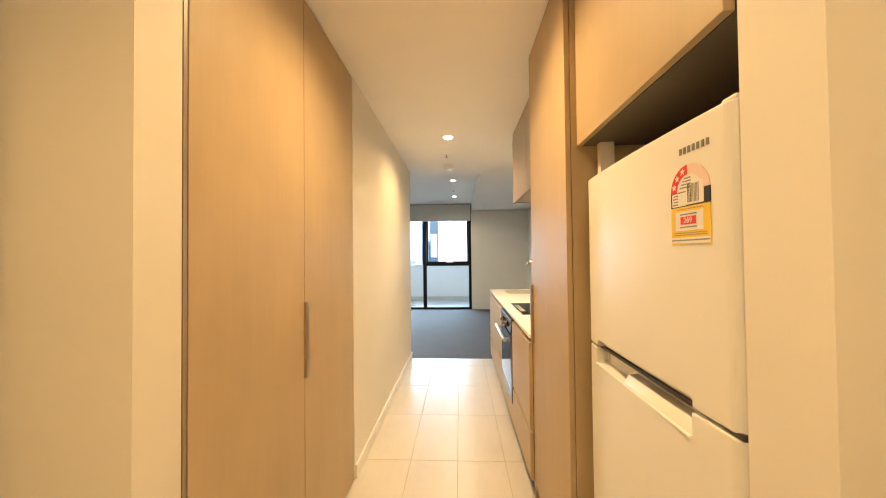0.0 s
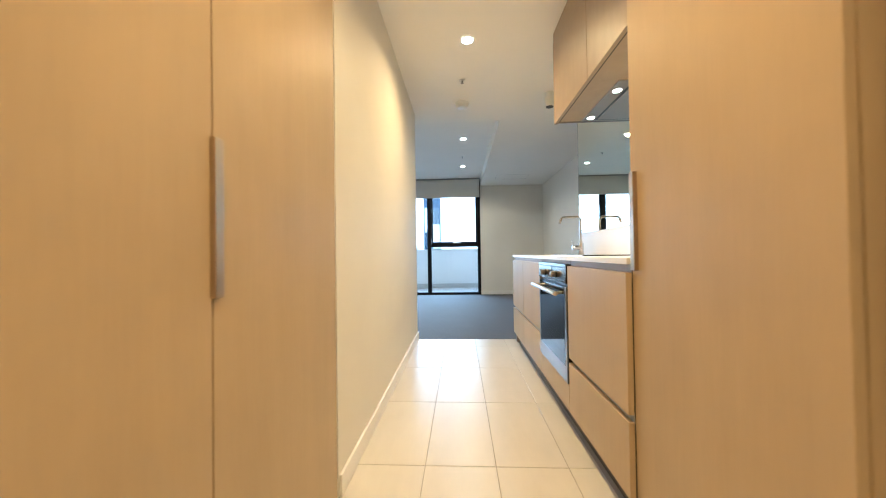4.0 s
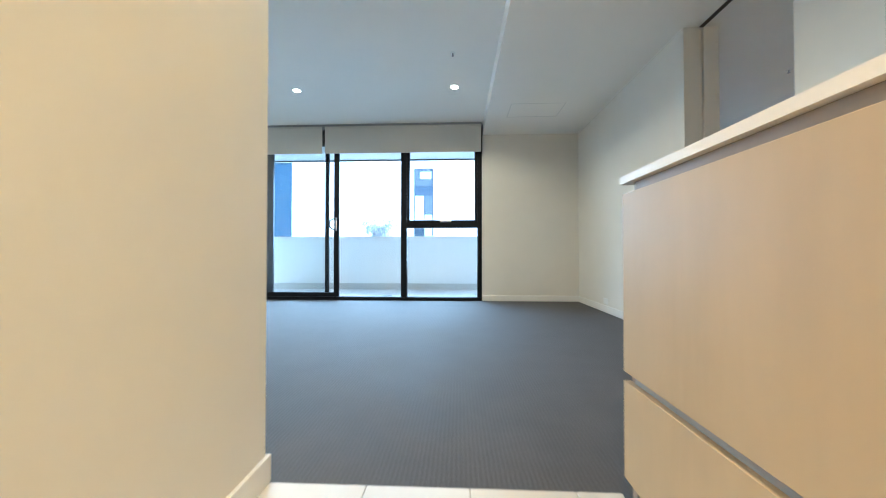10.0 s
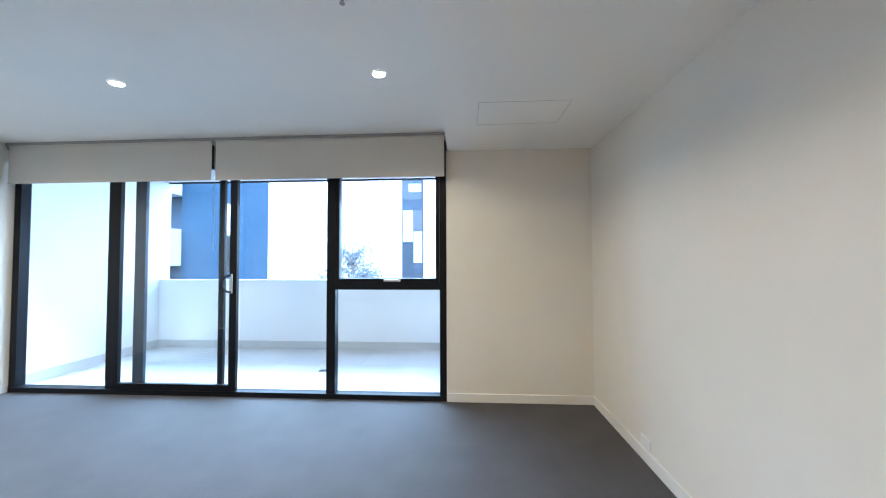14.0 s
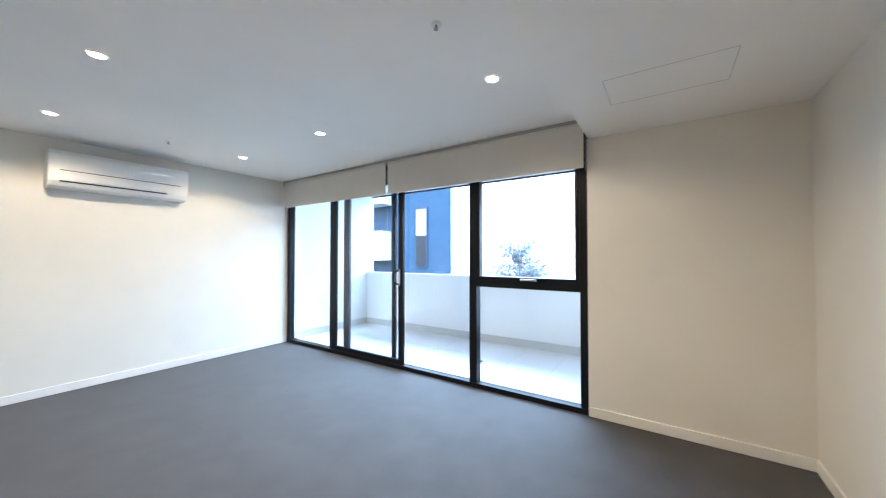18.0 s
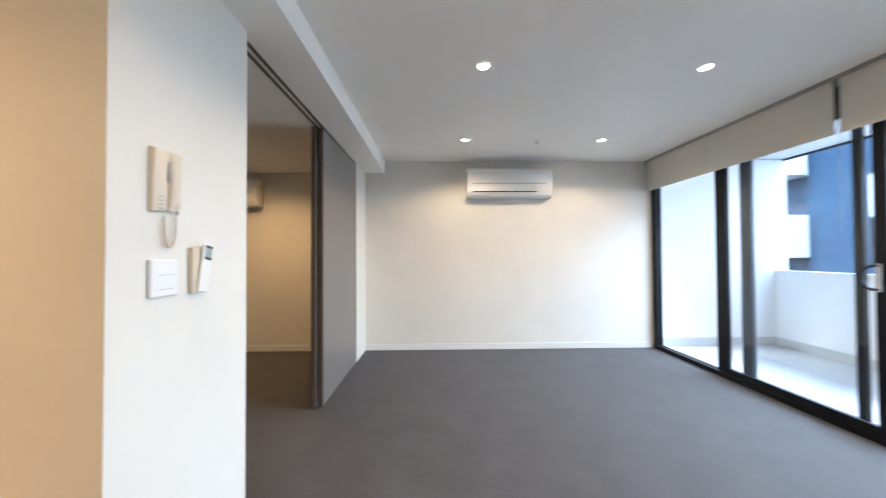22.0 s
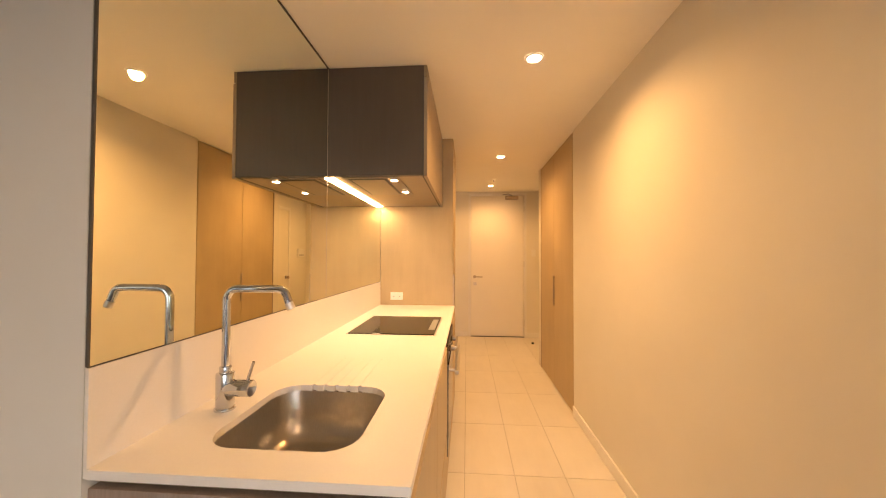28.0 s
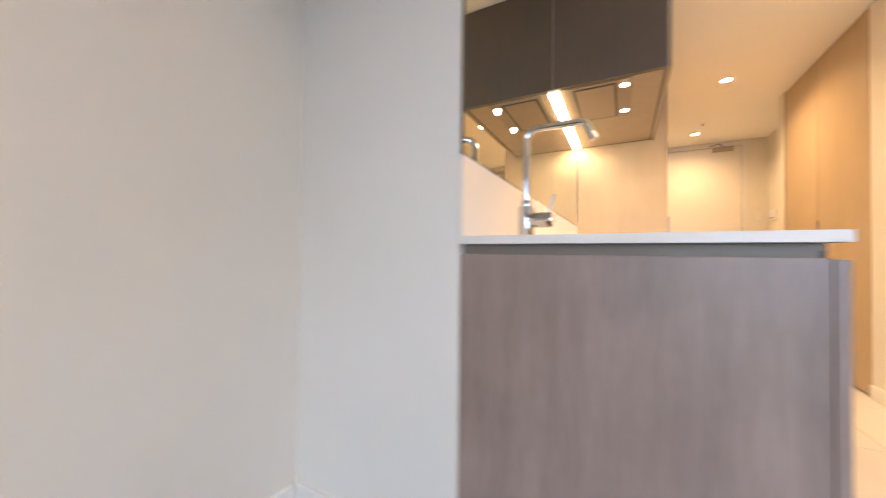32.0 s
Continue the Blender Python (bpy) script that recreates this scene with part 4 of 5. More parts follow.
# ---- ceiling fittings ----
def downlight(x, y, z, watts=SPOT_W, colour=WARM, cone=156, blend=1.0):
    d = thing("downlight", x, y, z - 0.006, "small round white recessed ceiling downlight, switched on", "downlight", "ceiling downlights")
    bm = bmesh.new()
    k = 32
    prof = [(0.052, -0.0005), (0.052, -0.003), (0.046, -0.006), (0.040, -0.006), (0.037, -0.002)]
    rows = [[bm.verts.new((x + r * math.cos(2 * math.pi * i / k), y + r * math.sin(2 * math.pi * i / k), z + dz)) for i in range(k)] for r, dz in prof]
    for a, b in zip(rows, rows[1:]):
        for i in range(k):
            bm.faces.new((a[i], a[(i + 1) % k], b[(i + 1) % k], b[i]))
    bmesh.ops.recalc_face_normals(bm, faces=bm.faces[:])
    part("bezel", bm, WHITEP, d, smooth=True)
    part("lens", cyl(x, y, z - 0.0035, 0.0385, 0.003, "z", 32), LENS, d, "glowing warm lens")
    spot(x, y, z - 0.012, watts, cone, blend, colour=colour)


for y, watts in ((2.93, 4.4), (1.042, 4.1), (-0.512, 2.9)):
    downlight(0.045, y, ZK, watts)
for x in (0.04, -1.85, -3.375):
    for y in (5.53, 7.12):
        downlight(x, y, ZL, LIVING_W, (1.0, 0.71, 0.42), 150, 0.4)


def sprinkler(x, y, z):
    s = thing("sprinkler_head", x, y, z - 0.03, "small metal fire sprinkler head on the ceiling", "sprinkler", "fire sprinklers")
    part("rose", cyl(x, y, z - 0.006, 0.028, 0.0055, "z", 24, bevel=0.002), WHITEP, s, smooth=True)
    part("stem", cyl(x, y, z - 0.024, 0.007, 0.018, "z", 12), GREYP, s)
    part("deflector", cyl(x, y, z - 0.03, 0.013, 0.003, "z", 16), GREYP, s)


for x, y, z in ((0.01, 3.5, ZK), (0.03, 6.45, ZL), (-3.41, 6.37, ZL), (0.03, -0.1, ZK), (3.3, 6.6, ZK)):
    sprinkler(x, y, z)
sm = thing("smoke_detector", 0.01, 3.97, ZK - 0.048, "round cream smoke detector on the ceiling", "smoke detector")
part("base", cyl(0.01, 3.97, ZK - 0.012, 0.078, 0.0115, "z", 32, bevel=0.002), WHITEP, sm, smooth=True)
part("cover", cyl(0.01, 3.97, ZK - 0.048, 0.05, 0.036, "z", 32, r2=0.07, bevel=0.004), WHITEP, sm, smooth=True)
cs = thing("surface_spotlight", 0.86, 3.80, ZK - 0.1425, "white cylindrical surface-mounted spotlight, switched off", "spotlight")
part("can", cyl(0.86, 3.80, ZK - 0.14, 0.041, 0.1395, "z", 32, bevel=0.002), WHITEP, cs, smooth=True)
part("lens_recess", cyl(0.86, 3.80, ZK - 0.1425, 0.036, 0.003, "z", 28), DARKP, cs)

# ---- window wall ----
win = thing("window_1", (XW + 0.437) / 2, YW + 0.05, 0, "black aluminium sliding door and window wall onto the balcony", "window", kind="structure")
F0, F1 = YW + 0.012, YW + 0.10
ZH = 2.45
part("head", box(XW + 0.001, 0.451, F0, F1, ZH, ZL - 0.002), BLACKAL, win)
part("sill", box(XW + 0.001, 0.437, F0 - 0.01, F1, 0.0, 0.05), BLACKAL, win)
part("jamb", box(XW + 0.001, XW + 0.078, F0, F1, 0.05, ZH), BLACKAL, win)
part("jamb", box(0.37, 0.437, F0, F1, 0.05, ZH), BLACKAL, win)
part("mullion", box(-0.79, -0.70, F0, F1, 0.05, ZH), BLACKAL, win)
part("mullion", box(-3.20, -3.10, F0 + 0.02, F1, 0.05, ZH), BLACKAL, win)
part("transom", box(-0.70, 0.37, F0, F1, 1.10, 1.18), BLACKAL, win)


def pane(x0, x1, z0, z1, y, parent):
    p = part("pane", box(x0, x1, y, y + 0.006, z0, z1), GLASS, parent, "clear window glass")
    p.visible_shadow = False
    return p


pane(XW + 0.078, -3.20, 0.05, ZH, YW + 0.07, win)
pane(-0.70, 0.37, 0.05, 1.10, YW + 0.06, win)
aw = part("awning_sash", boxes([(-0.695, -0.655, F0 - 0.012, F1 - 0.03, 1.17, ZH - 0.02), (0.33, 0.368, F0 - 0.012, F1 - 0.03, 1.17, ZH - 0.02),
                                (-0.655, 0.33, F0 - 0.012, F1 - 0.03, 1.17, 1.215), (-0.655, 0.33, F0 - 0.012, F1 - 0.03, ZH - 0.06, ZH - 0.02)], 0.002), BLACKAL, win, "black awning sash")
pane(-0.655, 0.33, 1.215, ZH - 0.06, YW + 0.04, aw)
wd = part("window_winder", box(-0.19, -0.02, F0 - 0.045, F0 - 0.012, 1.185, 1.205, 0.004), STEEL, aw, "small metal winder at the sill")
part("winder_knob", cyl(-0.03, F0 - 0.05, 1.195, 0.012, 0.03, "y", 14), CHROME, wd)
# outer leaf seen through the glass, sliding leaf in front
for a, c, m, nm in ((-2.93, -2.81, REFLECTAL, "outer_stile"), (-1.985, -1.925, BLACKAL, "outer_stile")):
    part(nm, box(a, c, F0 + 0.052, F1, 0.05, ZH, 0.002), m, win)
pane(-1.745, -0.79, 0.05, ZH, YW + 0.075, win)
pane(-2.81, -1.985, 0.05, ZH, YW + 0.085, win)
sl = part("sliding_leaf", boxes([(-3.10, -3.04, F0 - 0.004, F0 + 0.038, 0.052, ZH), (-1.825, -1.748, F0 - 0.004, F0 + 0.038, 0.052, ZH),
                                 (-3.04, -1.825, F0 - 0.004, F0 + 0.038, 0.052, 0.115), (-3.04, -1.825, F0 - 0.004, F0 + 0.038, ZH - 0.08, ZH)], 0.002), BLACKAL, win, "black sliding door leaf")
pane(-3.04, -1.825, 0.115, ZH - 0.08, YW + 0.03, sl)
hb = part("door_pull", tube(arc((-1.80, F0 - 0.03, 1.16), 0.085, 90, 270, (1, 0, 0), (0, 0, 1), 14), 0.010, 12), BLACKAL, sl, "curved black D pull", smooth=True)
part("pull_plate", box(-1.81, -1.775, F0 - 0.024, F0 - 0.004, 1.06, 1.26, 0.003), CHROME, hb, "shiny lock plate")


def blind(x0, x1, label):
    b = thing("roller_blind", (x0 + x1) / 2, YW - 0.05, 2.235, label, "blind", "roller blinds")
    part("fabric", box(x0 + 0.012, x1 - 0.012, YW - 0.062, YW - 0.059, 2.25, 2.62), FABRIC, b, "cream roller fabric")
    part("bottom_rail", box(x0 + 0.012, x1 - 0.012, YW - 0.068, YW - 0.053, 2.228, 2.252, 0.004), FABRIC, b)
    part("roller", cyl(x0 + 0.012, YW - 0.045, 2.63, 0.022, x1 - x0 - 0.024, "x", 20), FABRIC, b, smooth=True)
    for x in (x0 + 0.002, x1 - 0.010):
        part("bracket", box(x, x + 0.008, YW - 0.075, YW - 0.015, 2.60, ZL - 0.003), GREYP, b)
    return b


blind(XW + 0.01, -1.972, "half-open cream roller blind above the sliding door")
b2 = blind(-1.955, 0.435, "half-open cream roller blind above the window")
part("chain", tube([(-1.964, YW - 0.05, 2.63), (-1.964, YW - 0.05, 1.5)], 0.0022, 6), GREYP, b2)
part("side_channel", box(0.436, 0.4395, YW - 0.07, YW - 0.002, 2.2, ZL - 0.003), DARKP, b2, "dark edge beside the blind")
cl = thing("chain_holder", XW + 0.01, 8.12, 1.14, "small clear plastic blind chain holder on the wall", "bracket")
part("plate", box(XW, XW + 0.008, 8.105, 8.135, 1.14, 1.205, 0.002), WHITEP, cl)
part("hook", box(XW + 0.008, XW + 0.022, 8.113, 8.127, 1.155, 1.17, 0.002), WHITEP, cl)
solid("trim_blind_head", box(XW + 0.01, 0.43, YW - 0.085, YW - 0.078, ZL - 0.03, ZL - 0.0005), GREYP, "thin grey head strip above the blinds", "trim")

# ---- sliding room divider ----
for i, (y0, a, b) in enumerate(((YS - 0.068, -3.74, -2.50), (YS - 0.118, -3.74, -2.46))):
    lf = thing("sliding_panel", (a + b) / 2, y0 + 0.02, 0.008, "tall grey sliding panel door, pushed open along its ceiling track", "sliding door", "sliding panels")
    part("leaf", box(a, b - 0.03, y0, y0 + 0.036, 0.01, H - 0.03), PANELG, lf)
    part("stile", box(b - 0.03, b, y0 - 0.002, y0 + 0.038, 0.01, H - 0.03, 0.002), HOODM, lf, "dark edge stile")
solid("trim_ceiling_track", boxes([(-3.75, -1.25, YS - 0.060, YS - 0.040, H - 0.008, H - 0.0004), (-3.75, -1.25, YS - 0.110, YS - 0.090, H - 0.008, H - 0.0004)]), EDGE,
      "slim dark ceiling track for the sliding panels", "track")

# ---- things on the intercom wall ----
ic = thing("intercom_phone", -0.72, YS, 1.50, "cream wall-mounted intercom phone with a coiled cord", "intercom")
bm = bmesh.new()
for x, z, y in ((-0.785, 1.503, 0.015), (-0.656, 1.488, 0.015), (-0.656, 1.714, 0.022), (-0.785, 1.714, 0.022)):
    bm.verts.new((x, YS, z))
for x, z, y in ((-0.783, 1.506, 0.015), (-0.660, 1.492, 0.015), (-0.660, 1.710, 0.024), (-0.783, 1.710, 0.024)):
    bm.verts.new((x, YS + y, z))
bm.verts.ensure_lookup_table()
for f in ((0, 1, 2, 3), (7, 6, 5, 4), (0, 4, 5, 1), (1, 5, 6, 2), (2, 6, 7, 3), (3, 7, 4, 0)):
    bm.faces.new([bm.verts[k] for k in f])
bmesh.ops.recalc_face_normals(bm, faces=bm.faces[:])
bmesh.ops.bevel(bm, geom=bm.edges[:], offset=0.004, segments=2, affect="EDGES", profile=0.5)
part("back_box", bm, CREAMP, ic, smooth=True)
# receiver: full ear and mouth ends, a slimmer grip between them
bm = bmesh.new()
rows = []
for k in range(25):
    u = k / 24
    grip = math.sin(math.pi * u) ** 1.6
    end = min(1.0, (0.2 + 6.0 * min(u, 1 - u)))
    hw, dp = (0.027 - 0.003 * grip) * (0.85 + 0.15 * end), (0.019 + 0.003 * grip) * end
    rows.append([bm.verts.new((-0.748 + hw * math.cos(a), YS + 0.016 + max(0.0, dp * math.sin(a) ** 0.6), 1.497 + 0.214 * u)) for a in [math.pi * q / 12 for q in range(13)]])
for p, q in zip(rows, rows[1:]):
    for k in range(13):
        bm.faces.new((p[k], p[(k + 1) % 13], q[(k + 1) % 13], q[k]))
bm.faces.new(rows[0])
bm.faces.new(rows[-1][::-1])
bmesh.ops.recalc_face_normals(bm, faces=bm.faces[:])
hs = part("receiver", bm, CREAMP, ic, "cream receiver resting on its cradle", smooth=True)
part("cord_collar", cyl(-0.757, YS + 0.024, 1.488, 0.005, 0.012, "z", 12), GREYP, hs)
# raised grey piece; the finger recess's shade is put into its colour
part("grip_recess", outline_prism([(-0.726, YS + 0.020), (-0.716, YS + 0.020), (-0.716, YS + 0.0236), (-0.726, YS + 0.0236)], 1.60, 1.672), GREYP, ic, "dark piece for the shaded finger recess beside the receiver")
for z in (1.503, 1.517, 1.531, 1.545):
    part("slit", box(-0.702, -0.684, YS + 0.014, YS + 0.0185, z, z + 0.0025), GREYP, ic, "dark button slit")
coil = []
for k in range(420):
    u = k / 419
    a = math.pi * u
    cx, cz = -0.735 - 0.027 * math.cos(math.pi - a), 1.492 - 0.012 * (1 - u) - 0.118 * math.sin(a) ** 0.7
    coil.append((cx + 0.0042 * math.cos(k * 0.9), YS + 0.016 + 0.0042 * math.sin(k * 0.9), cz))
part("coiled_cord", tube(coil, 0.0018, 6), CREAMP, ic)
sp2 = thing("switch_panel", -0.72, YS, 1.20, "white wall switch panel with small lit indicators", "switch")
part("plate", box(-0.778, -0.656, YS, YS + 0.014, 1.195, 1.325, 0.004), WHITEP, sp2)
for x, z in ((-0.698, 1.285), (-0.710, 1.285), (-0.736, 1.285), (-0.704, 1.235), (-0.727, 1.235), (-0.740, 1.235)):
    part("indicator", box(x - 0.004, x + 0.004, YS + 0.014, YS + 0.0155, z - 0.0025, z + 0.0025, 0.0006), LEDDOT, sp2, "lit blue-white indicator")
for z in (1.27, 1.22):
    part("button_gap", box(-0.752, -0.685, YS + 0.014, YS + 0.0146, z - 0.0006, z + 0.0006), GREYP, sp2)
rc = thing("remote_control", -0.895, YS + 0.015, 1.18, "white air conditioner remote leaning in its cream wall holder", "remote control")
part("holder", box(-0.882, -0.845, YS, YS + 0.020, 1.19, 1.37, 0.004), CREAMP, rc, "cream wall cradle")
LEAN = Matrix.Translation((-0.902, 0, 1.285)) @ Matrix.Rotation(radians(-11), 4, "Y") @ Matrix.Translation((0.912, 0, -1.285))


def leaning(bm):
    bmesh.ops.transform(bm, matrix=LEAN, verts=bm.verts)
    return bm


bd = part("body", leaning(box(-0.938, -0.886, YS + 0.0205, YS + 0.034, 1.19, 1.385, 0.005)), WHITEP, rc)
part("screen", leaning(box(-0.932, -0.892, YS + 0.0335, YS + 0.0350, 1.332, 1.370, 0.001)), SCREENG, bd, "grey-blue display")
for z0 in (1.370, 1.322):
    part("screen_border", leaning(box(-0.932, -0.892, YS + 0.0335, YS + 0.0353, z0, z0 + 0.010)), DARKP, bd, "black bar at the display edge")

# ---- air conditioner ----
def air_conditioner(y0, dz, label):
    """Split unit on the west wall, its near end at y0, lowered by dz."""
    ac = thing("air_conditioner", XW + 0.1, y0 + 0.59, 2.13 - dz, label, "air conditioner")
    prof = [(0, 2.135), (0.10, 2.13), (0.16, 2.15), (0.19, 2.20), (0.202, 2.30), (0.205, 2.47), (0.185, 2.515), (0, 2.515)]
    bm = bmesh.new()
    rows = [[bm.verts.new((XW + dx, y, z - dz)) for dx, z in prof] for y in (y0, y0 + 1.175)]
    for k in range(len(prof)):
        q = (k + 1) % len(prof)
        bm.faces.new((rows[0][k], rows[0][q], rows[1][q], rows[1][k]))
    bm.faces.new(rows[0])
    bm.faces.new(rows[1][::-1])
    bmesh.ops.recalc_face_normals(bm, faces=bm.faces[:])
    bmesh.ops.bevel(bm, geom=bm.edges[:], offset=0.006, segments=2, affect="EDGES", profile=0.5)
    part("casing", bm, WHITEP, ac, smooth=True)
    a, b, c = y0 + 0.08, y0 + 1.09, y0 + 0.96
    part("panel_joint", box(XW + 0.196, XW + 0.2045, a, b, 2.308 - dz, 2.3145 - dz), DARKP, ac, "dark joint under the front panel")
    part("louvre", box(XW + 0.165, XW + 0.199, a, c, 2.208 - dz, 2.296 - dz, 0.003), WHITEP, ac, "white air louvre")
    part("louvre_gap", box(XW + 0.160, XW + 0.1925, a, c, 2.192 - dz, 2.2045 - dz), DARKP, ac, "dark slit under the louvre")
    # glowing bars stand in for bright downlight reflections on the front panel
    for y in (0.80, 0.915):
        part("indicator", box(XW + 0.203, XW + 0.2075, y0 + y, y0 + y + 0.06, 2.414 - dz, 2.421 - dz), GLINTW, ac, "glowing white bar for a downlight reflection")
    for k in range(9):
        part("top_grille_slat", box(XW + 0.03 + 0.017 * k, XW + 0.036 + 0.017 * k, a, b, 2.514 - dz, 2.5175 - dz), GREYP, ac)


air_conditioner(5.61, 0.0, "white wall-mounted split air conditioner")
air_conditioner(1.585, 0.125, "white wall-mounted split air conditioner in the bedroom")

# ---- wall sockets low on the walls ----
so2 = thing("skirting_socket", XE - 0.005, 7.35, 0.1, "white power socket low on the wall", "socket")
part("plate", box(XE - 0.009, XE, 7.29, 7.41, 0.1, 0.17, 0.003), WHITEP, so2)
part("rocker", box(XE - 0.012, XE - 0.009, 7.32, 7.335, 0.14, 0.155, 0.001), WHITEP, so2)

# ---- pocket door ----
pd = thing("pocket_door", XE + 0.135, 6.4, 0.008, "cream painted pocket door slid into the wall", "door", kind="object")
part("door_leaf", box(XE + 0.121, XE + 0.149, 5.935, 6.88, 0.008, H - 0.006, 0.0015), DOORW, pd)
part("latch_plate", box(XE + 0.127, XE + 0.143, 5.933, 5.936, 1.08, 1.16), PULLM, pd, "small metal latch plate on the door edge")

# ---- bedroom and study: unseen downlights, added to light their walls ----
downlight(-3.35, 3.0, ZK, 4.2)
downlight(4.6, 6.3, ZK, 6.0)

# ---- unseen study window, added to let daylight in ----
w2 = thing("unseen_study_window", 3.05, YN + 0.05, 0.3, "unseen black window added to let daylight into the study", "window", kind="structure")
part("window_frame", boxes([(2.501, 2.56, YN + 0.03, YN + 0.1, 0.301, 2.349), (3.54, 3.599, YN + 0.03, YN + 0.1, 0.301, 2.349),
                            (2.56, 3.54, YN + 0.03, YN + 0.1, 0.301, 0.36), (2.56, 3.54, YN + 0.03, YN + 0.1, 2.29, 2.349)]), BLACKAL, w2)
pane(2.56, 3.54, 0.36, 2.29, YN + 0.06, w2)

# ---- balcony ----
YP, PX0, PX1 = 10.3, -4.5, 2.0
solid("balcony_wall_left", box(PX0 - 0.2, PX0, YW + 0.15, YP + 0.2, -0.15, 2.75), OUTW, "white rendered balcony side wall", "wall")
solid("balcony_wall_right", box(PX1, PX1 + 0.2, YW + 0.15, YP + 0.2, -0.15, 2.75), OUTW, "white rendered balcony side wall", "wall")
solid("balcony_parapet", boxes([(PX0, PX1, YP, YP + 0.18, -0.15, 1.05), (PX0, PX1, YP - 0.012, YP + 0.2, 1.05, 1.075)]), OUTW, "white rendered balcony parapet", "parapet")
solid("balcony_skirting", boxes([(PX0 + 0.012, PX1, YP - 0.012, YP, -0.05, 0.08), (PX0, PX0 + 0.012, YW + 0.16, YP, -0.05, 0.08)]), OUTKERB, "grey skirting round the balcony floor", "baseboard")
bal = solid("balcony_floor", box(PX0 - 0.2, PX1 + 0.2, YW + 0.15, YP + 0.2, -0.25, -0.054), GROUT, "pale tiled balcony floor", "floor")
solid("balcony_soffit", box(XW - 0.5, PX1, YW + 0.15, YP + 0.15, 2.76, 2.9), OUTW, "white balcony soffit", "ceiling")
solid("trim_soffit_edge", box(XW - 0.5, PX1, YP + 0.15, YP + 0.19, 2.735, 2.8), BLACKAL, "dark metal edge of the balcony soffit", "trim")
solid("facade_above", box(XW - 0.5, PX1, YW + 0.10, YW + 0.15, ZL + 0.135, 3.4), OUTW, "white rendered wall above the balcony", "wall")
solid("floor_drain", box(-1.28, -1.12, 9.22, 9.3, -0.0495, -0.045, 0.001), DARKP, "small grey balcony floor drain", "drain", kind="object")

# ---- far side ----
solid("ground", box(-400, 400, -200, 600, -7.0, -6.5), ASPHALT, "dark asphalt ground below the balcony", "ground")
wb = thing("apartment_building", 2, 26, -6.5, "white rendered apartment building across the street", "building")
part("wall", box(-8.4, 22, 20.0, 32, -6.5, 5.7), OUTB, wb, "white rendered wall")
part("parapet_cap", box(-8.4, 22, 19.94, 20.3, 5.7, 5.78), GREYW, wb)
part("wall_joint", box(-5.92, -5.90, 19.985, 20.0, -6.5, 5.7), OUTKERB, wb)
for x in (-2.12, 3.6, 8.2):
    w0 = part("window", box(x, x + 0.96, 19.93, 20.0, 0.2, 4.98), GREYW, wb, "tall dark-framed window")
    for a, c, z, zz, m in ((0.05, 0.91, 4.1, 4.92, FARGLASS), (0.3, 0.86, 4.45, 4.8, CURTAIN), (0.05, 0.5, 2.2, 3.6, CURTAIN), (0.53, 0.91, 2.7, 3.6, FARGLASS),
                           (0.53, 0.91, 1.25, 2.65, CURTAIN), (0.05, 0.5, 0.9, 2.15, FARGLASS), (0.05, 0.91, 0.3, 0.85, FARGLASS)):
        part("pane", box(x + a, x + c, 19.90 if m is CURTAIN else 19.915, 19.93, z, zz), m, w0)
bb = thing("blue_building", -12, 26, -6.5, "blue and white clad apartment building across the street", "building")
part("wall", box(-12.62, -8.42, 20.0, 32, -6.5, 5.35), BLUEW, bb, "blue clad wall")
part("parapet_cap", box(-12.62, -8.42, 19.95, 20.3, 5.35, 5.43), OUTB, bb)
w1 = part("window", box(-10.72, -9.9, 19.93, 20.0, 0.75, 4.15), GREYW, bb, "tall dark window")
part("pane", box(-10.66, -9.98, 19.91, 19.93, 2.55, 4.0), CURTAIN, w1)
part("pane", box(-10.66, -9.98, 19.91, 19.93, 0.85, 2.5), BLACKAL, w1)
part("balcony_side", box(-17.5, -12.62, 20.3, 32, -6.5, 5.35), GREYW, bb, "grey recessed balcony wall")
for z in (-2.4, 1.15, 4.45):
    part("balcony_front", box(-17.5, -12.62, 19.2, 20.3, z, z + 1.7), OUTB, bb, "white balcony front")

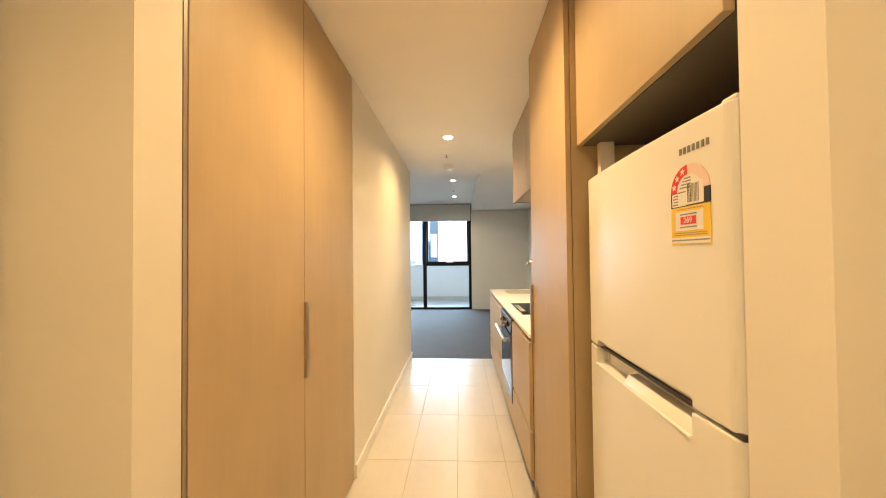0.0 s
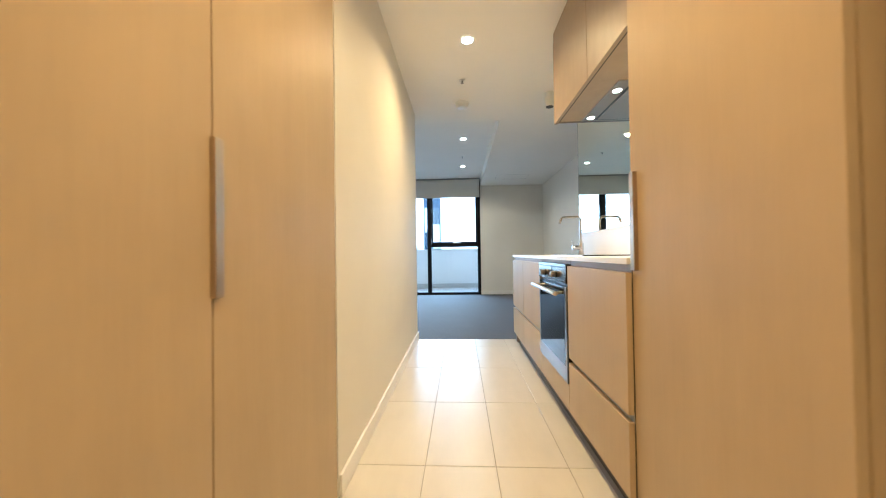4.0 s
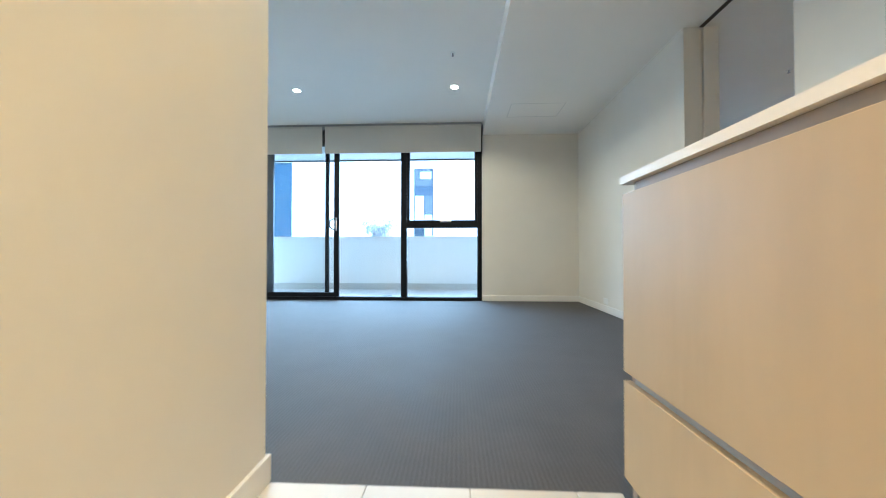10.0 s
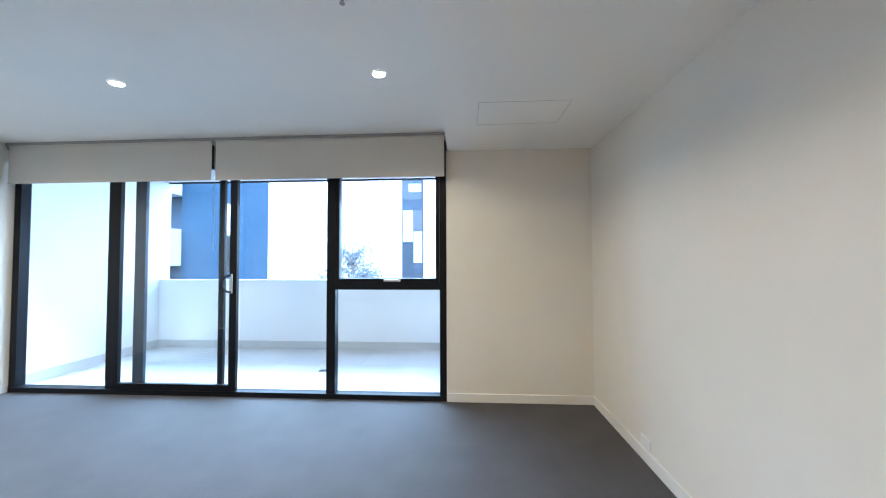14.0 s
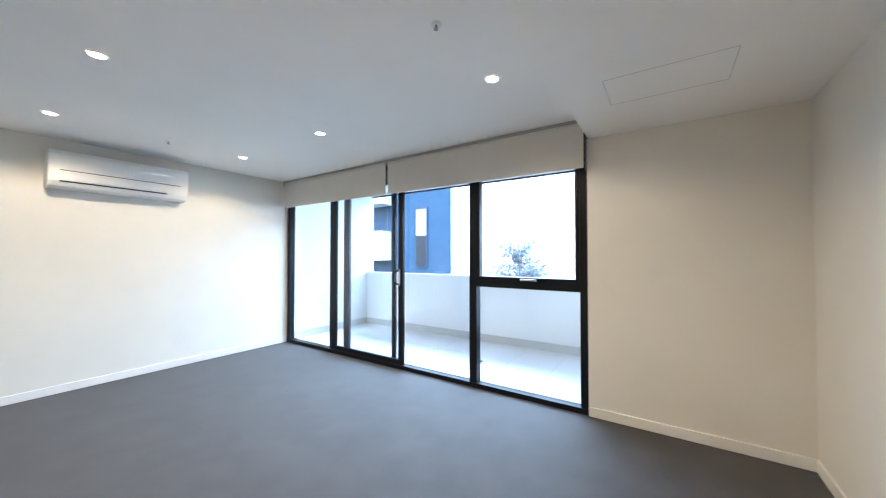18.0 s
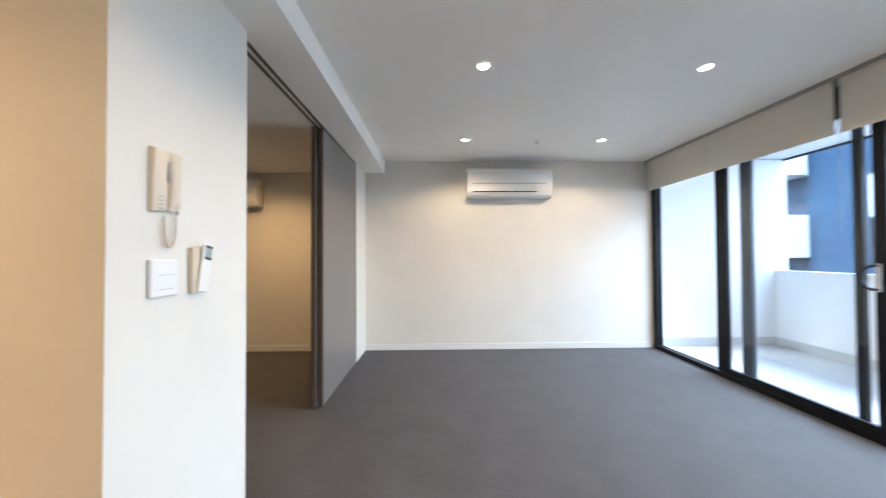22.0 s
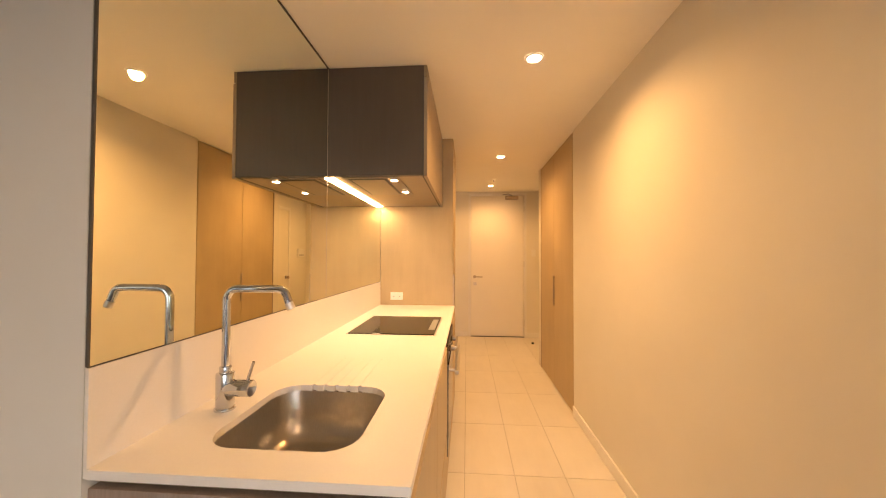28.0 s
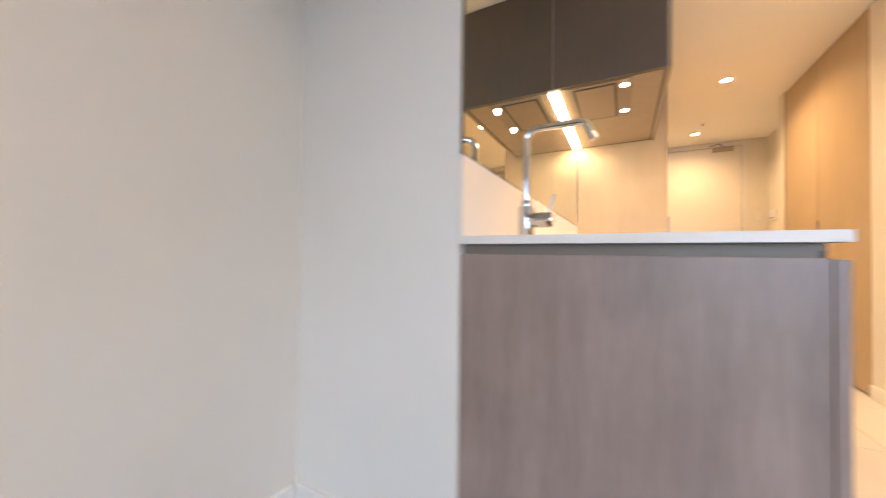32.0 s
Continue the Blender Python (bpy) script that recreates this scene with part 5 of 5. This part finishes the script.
# ---- street trees ----
def street_tree(x, y, z0, h, spread, seed, n_leaf):
    rnd = random.Random(seed)
    t = thing("street_tree", x, y, z0, "small grey-green street tree with open feathery foliage", "tree", "street trees")
    trunk = tube([(x, y, z0), (x + 0.05, y, z0 + h * 0.5), (x, y, z0 + h * 0.88)], [0.09, 0.06, 0.02], 10)
    tips = []
    for k in range(46):
        a, up = rnd.uniform(0, 6.28), rnd.uniform(0.0, 1.0)
        ln = spread * (1.15 - 0.75 * up) * rnd.uniform(0.6, 1.1)
        p0 = Vector((x + 0.02, y, z0 + h - 1.9 + 1.2 * up))
        p2 = p0 + Vector((math.cos(a) * ln, math.sin(a) * ln, 0.25 + 0.3 * rnd.random()))
        mid = (p0 + p2) / 2 + Vector((0, 0, 0.08))
        tube([p0, mid, p2], [0.02, 0.014, 0.005], 6, trunk)
        tips += [p2, p2, mid, p2 * 0.75 + mid * 0.25]
    part("trunk", trunk, BARK, t)
    crown = bmesh.new()
    for k in range(n_leaf):
        c = rnd.choice(tips) + Vector((rnd.gauss(0, 0.16), rnd.gauss(0, 0.16), rnd.gauss(0.02, 0.13)))
        u = Vector((rnd.gauss(0, 1), rnd.gauss(0, 1), rnd.gauss(0, 1))).normalized()
        v = u.orthogonal().normalized()
        s1, s2 = rnd.uniform(0.04, 0.09), rnd.uniform(0.01, 0.018)
        crown.faces.new([crown.verts.new(c + u * a * s1 + v * q * s2) for a, q in ((-1, 0), (0, -1), (1, 0), (0, 1))])
    part("crown", crown, LEAF, t, "feathery grey-green leaves")


street_tree(-2.6, 14.6, -6.5, 8.45, 1.0, 3, 3200)
street_tree(-5.5, 15.3, -6.5, 7.5, 0.45, 5, 260)

# ---- floor tiles ----
slab = solid("floor_tiled", boxes([(-0.92, 1.31, YD - T, YB - 0.02, -0.1, -0.004), (-0.62, 0.565, YB - 0.02, YC, -0.1, -0.004)]), GROUT, "pale porcelain tiled hall and kitchen floor", "floor")
tile_meshes = {}
def tile(w, d, x, y, parent, material, z):
    key = (round(w, 3), round(d, 3), material.name)
    if key not in tile_meshes:
        bm = box(-w / 2, w / 2, -d / 2, d / 2, -0.006, 0, 0.0012, seg=1)
        me = bpy.data.meshes.new("tile")
        bm.to_mesh(me)
        bm.free()
        me.materials.append(material)
        tile_meshes[key] = me
    ob = new("tile", tile_meshes[key])
    ob.parent = parent
    ob.location = Vector((x, y, z)) - PLACE[parent.name]


def lay(parent, material, x0, x1, y0, y1, ox, oy, px, py, gap, z):
    i0, i1 = math.floor((x0 - ox) / px), math.ceil((x1 - ox) / px)
    j0, j1 = math.floor((y0 - oy) / py), math.ceil((y1 - oy) / py)
    for i in range(i0, i1):
        for j in range(j0, j1):
            a, b = max(x0, ox + i * px + gap), min(x1, ox + (i + 1) * px - gap)
            c, d = max(y0, oy + j * py + gap), min(y1, oy + (j + 1) * py - gap)
            if b - a > 0.01 and d - c > 0.01:
                tile(b - a, d - c, (a + b) / 2, (c + d) / 2, parent, material, z)


lay(slab, TILE, -0.82, 0.565, YD, YC, 0.116, 2.0, 0.315, 0.645, 0.0015, 0.0)
lay(bal, OUTTILE, PX0, PX1, YW + 0.15, YP, -0.2, 8.9, 0.6, 0.6, 0.002, -0.048)
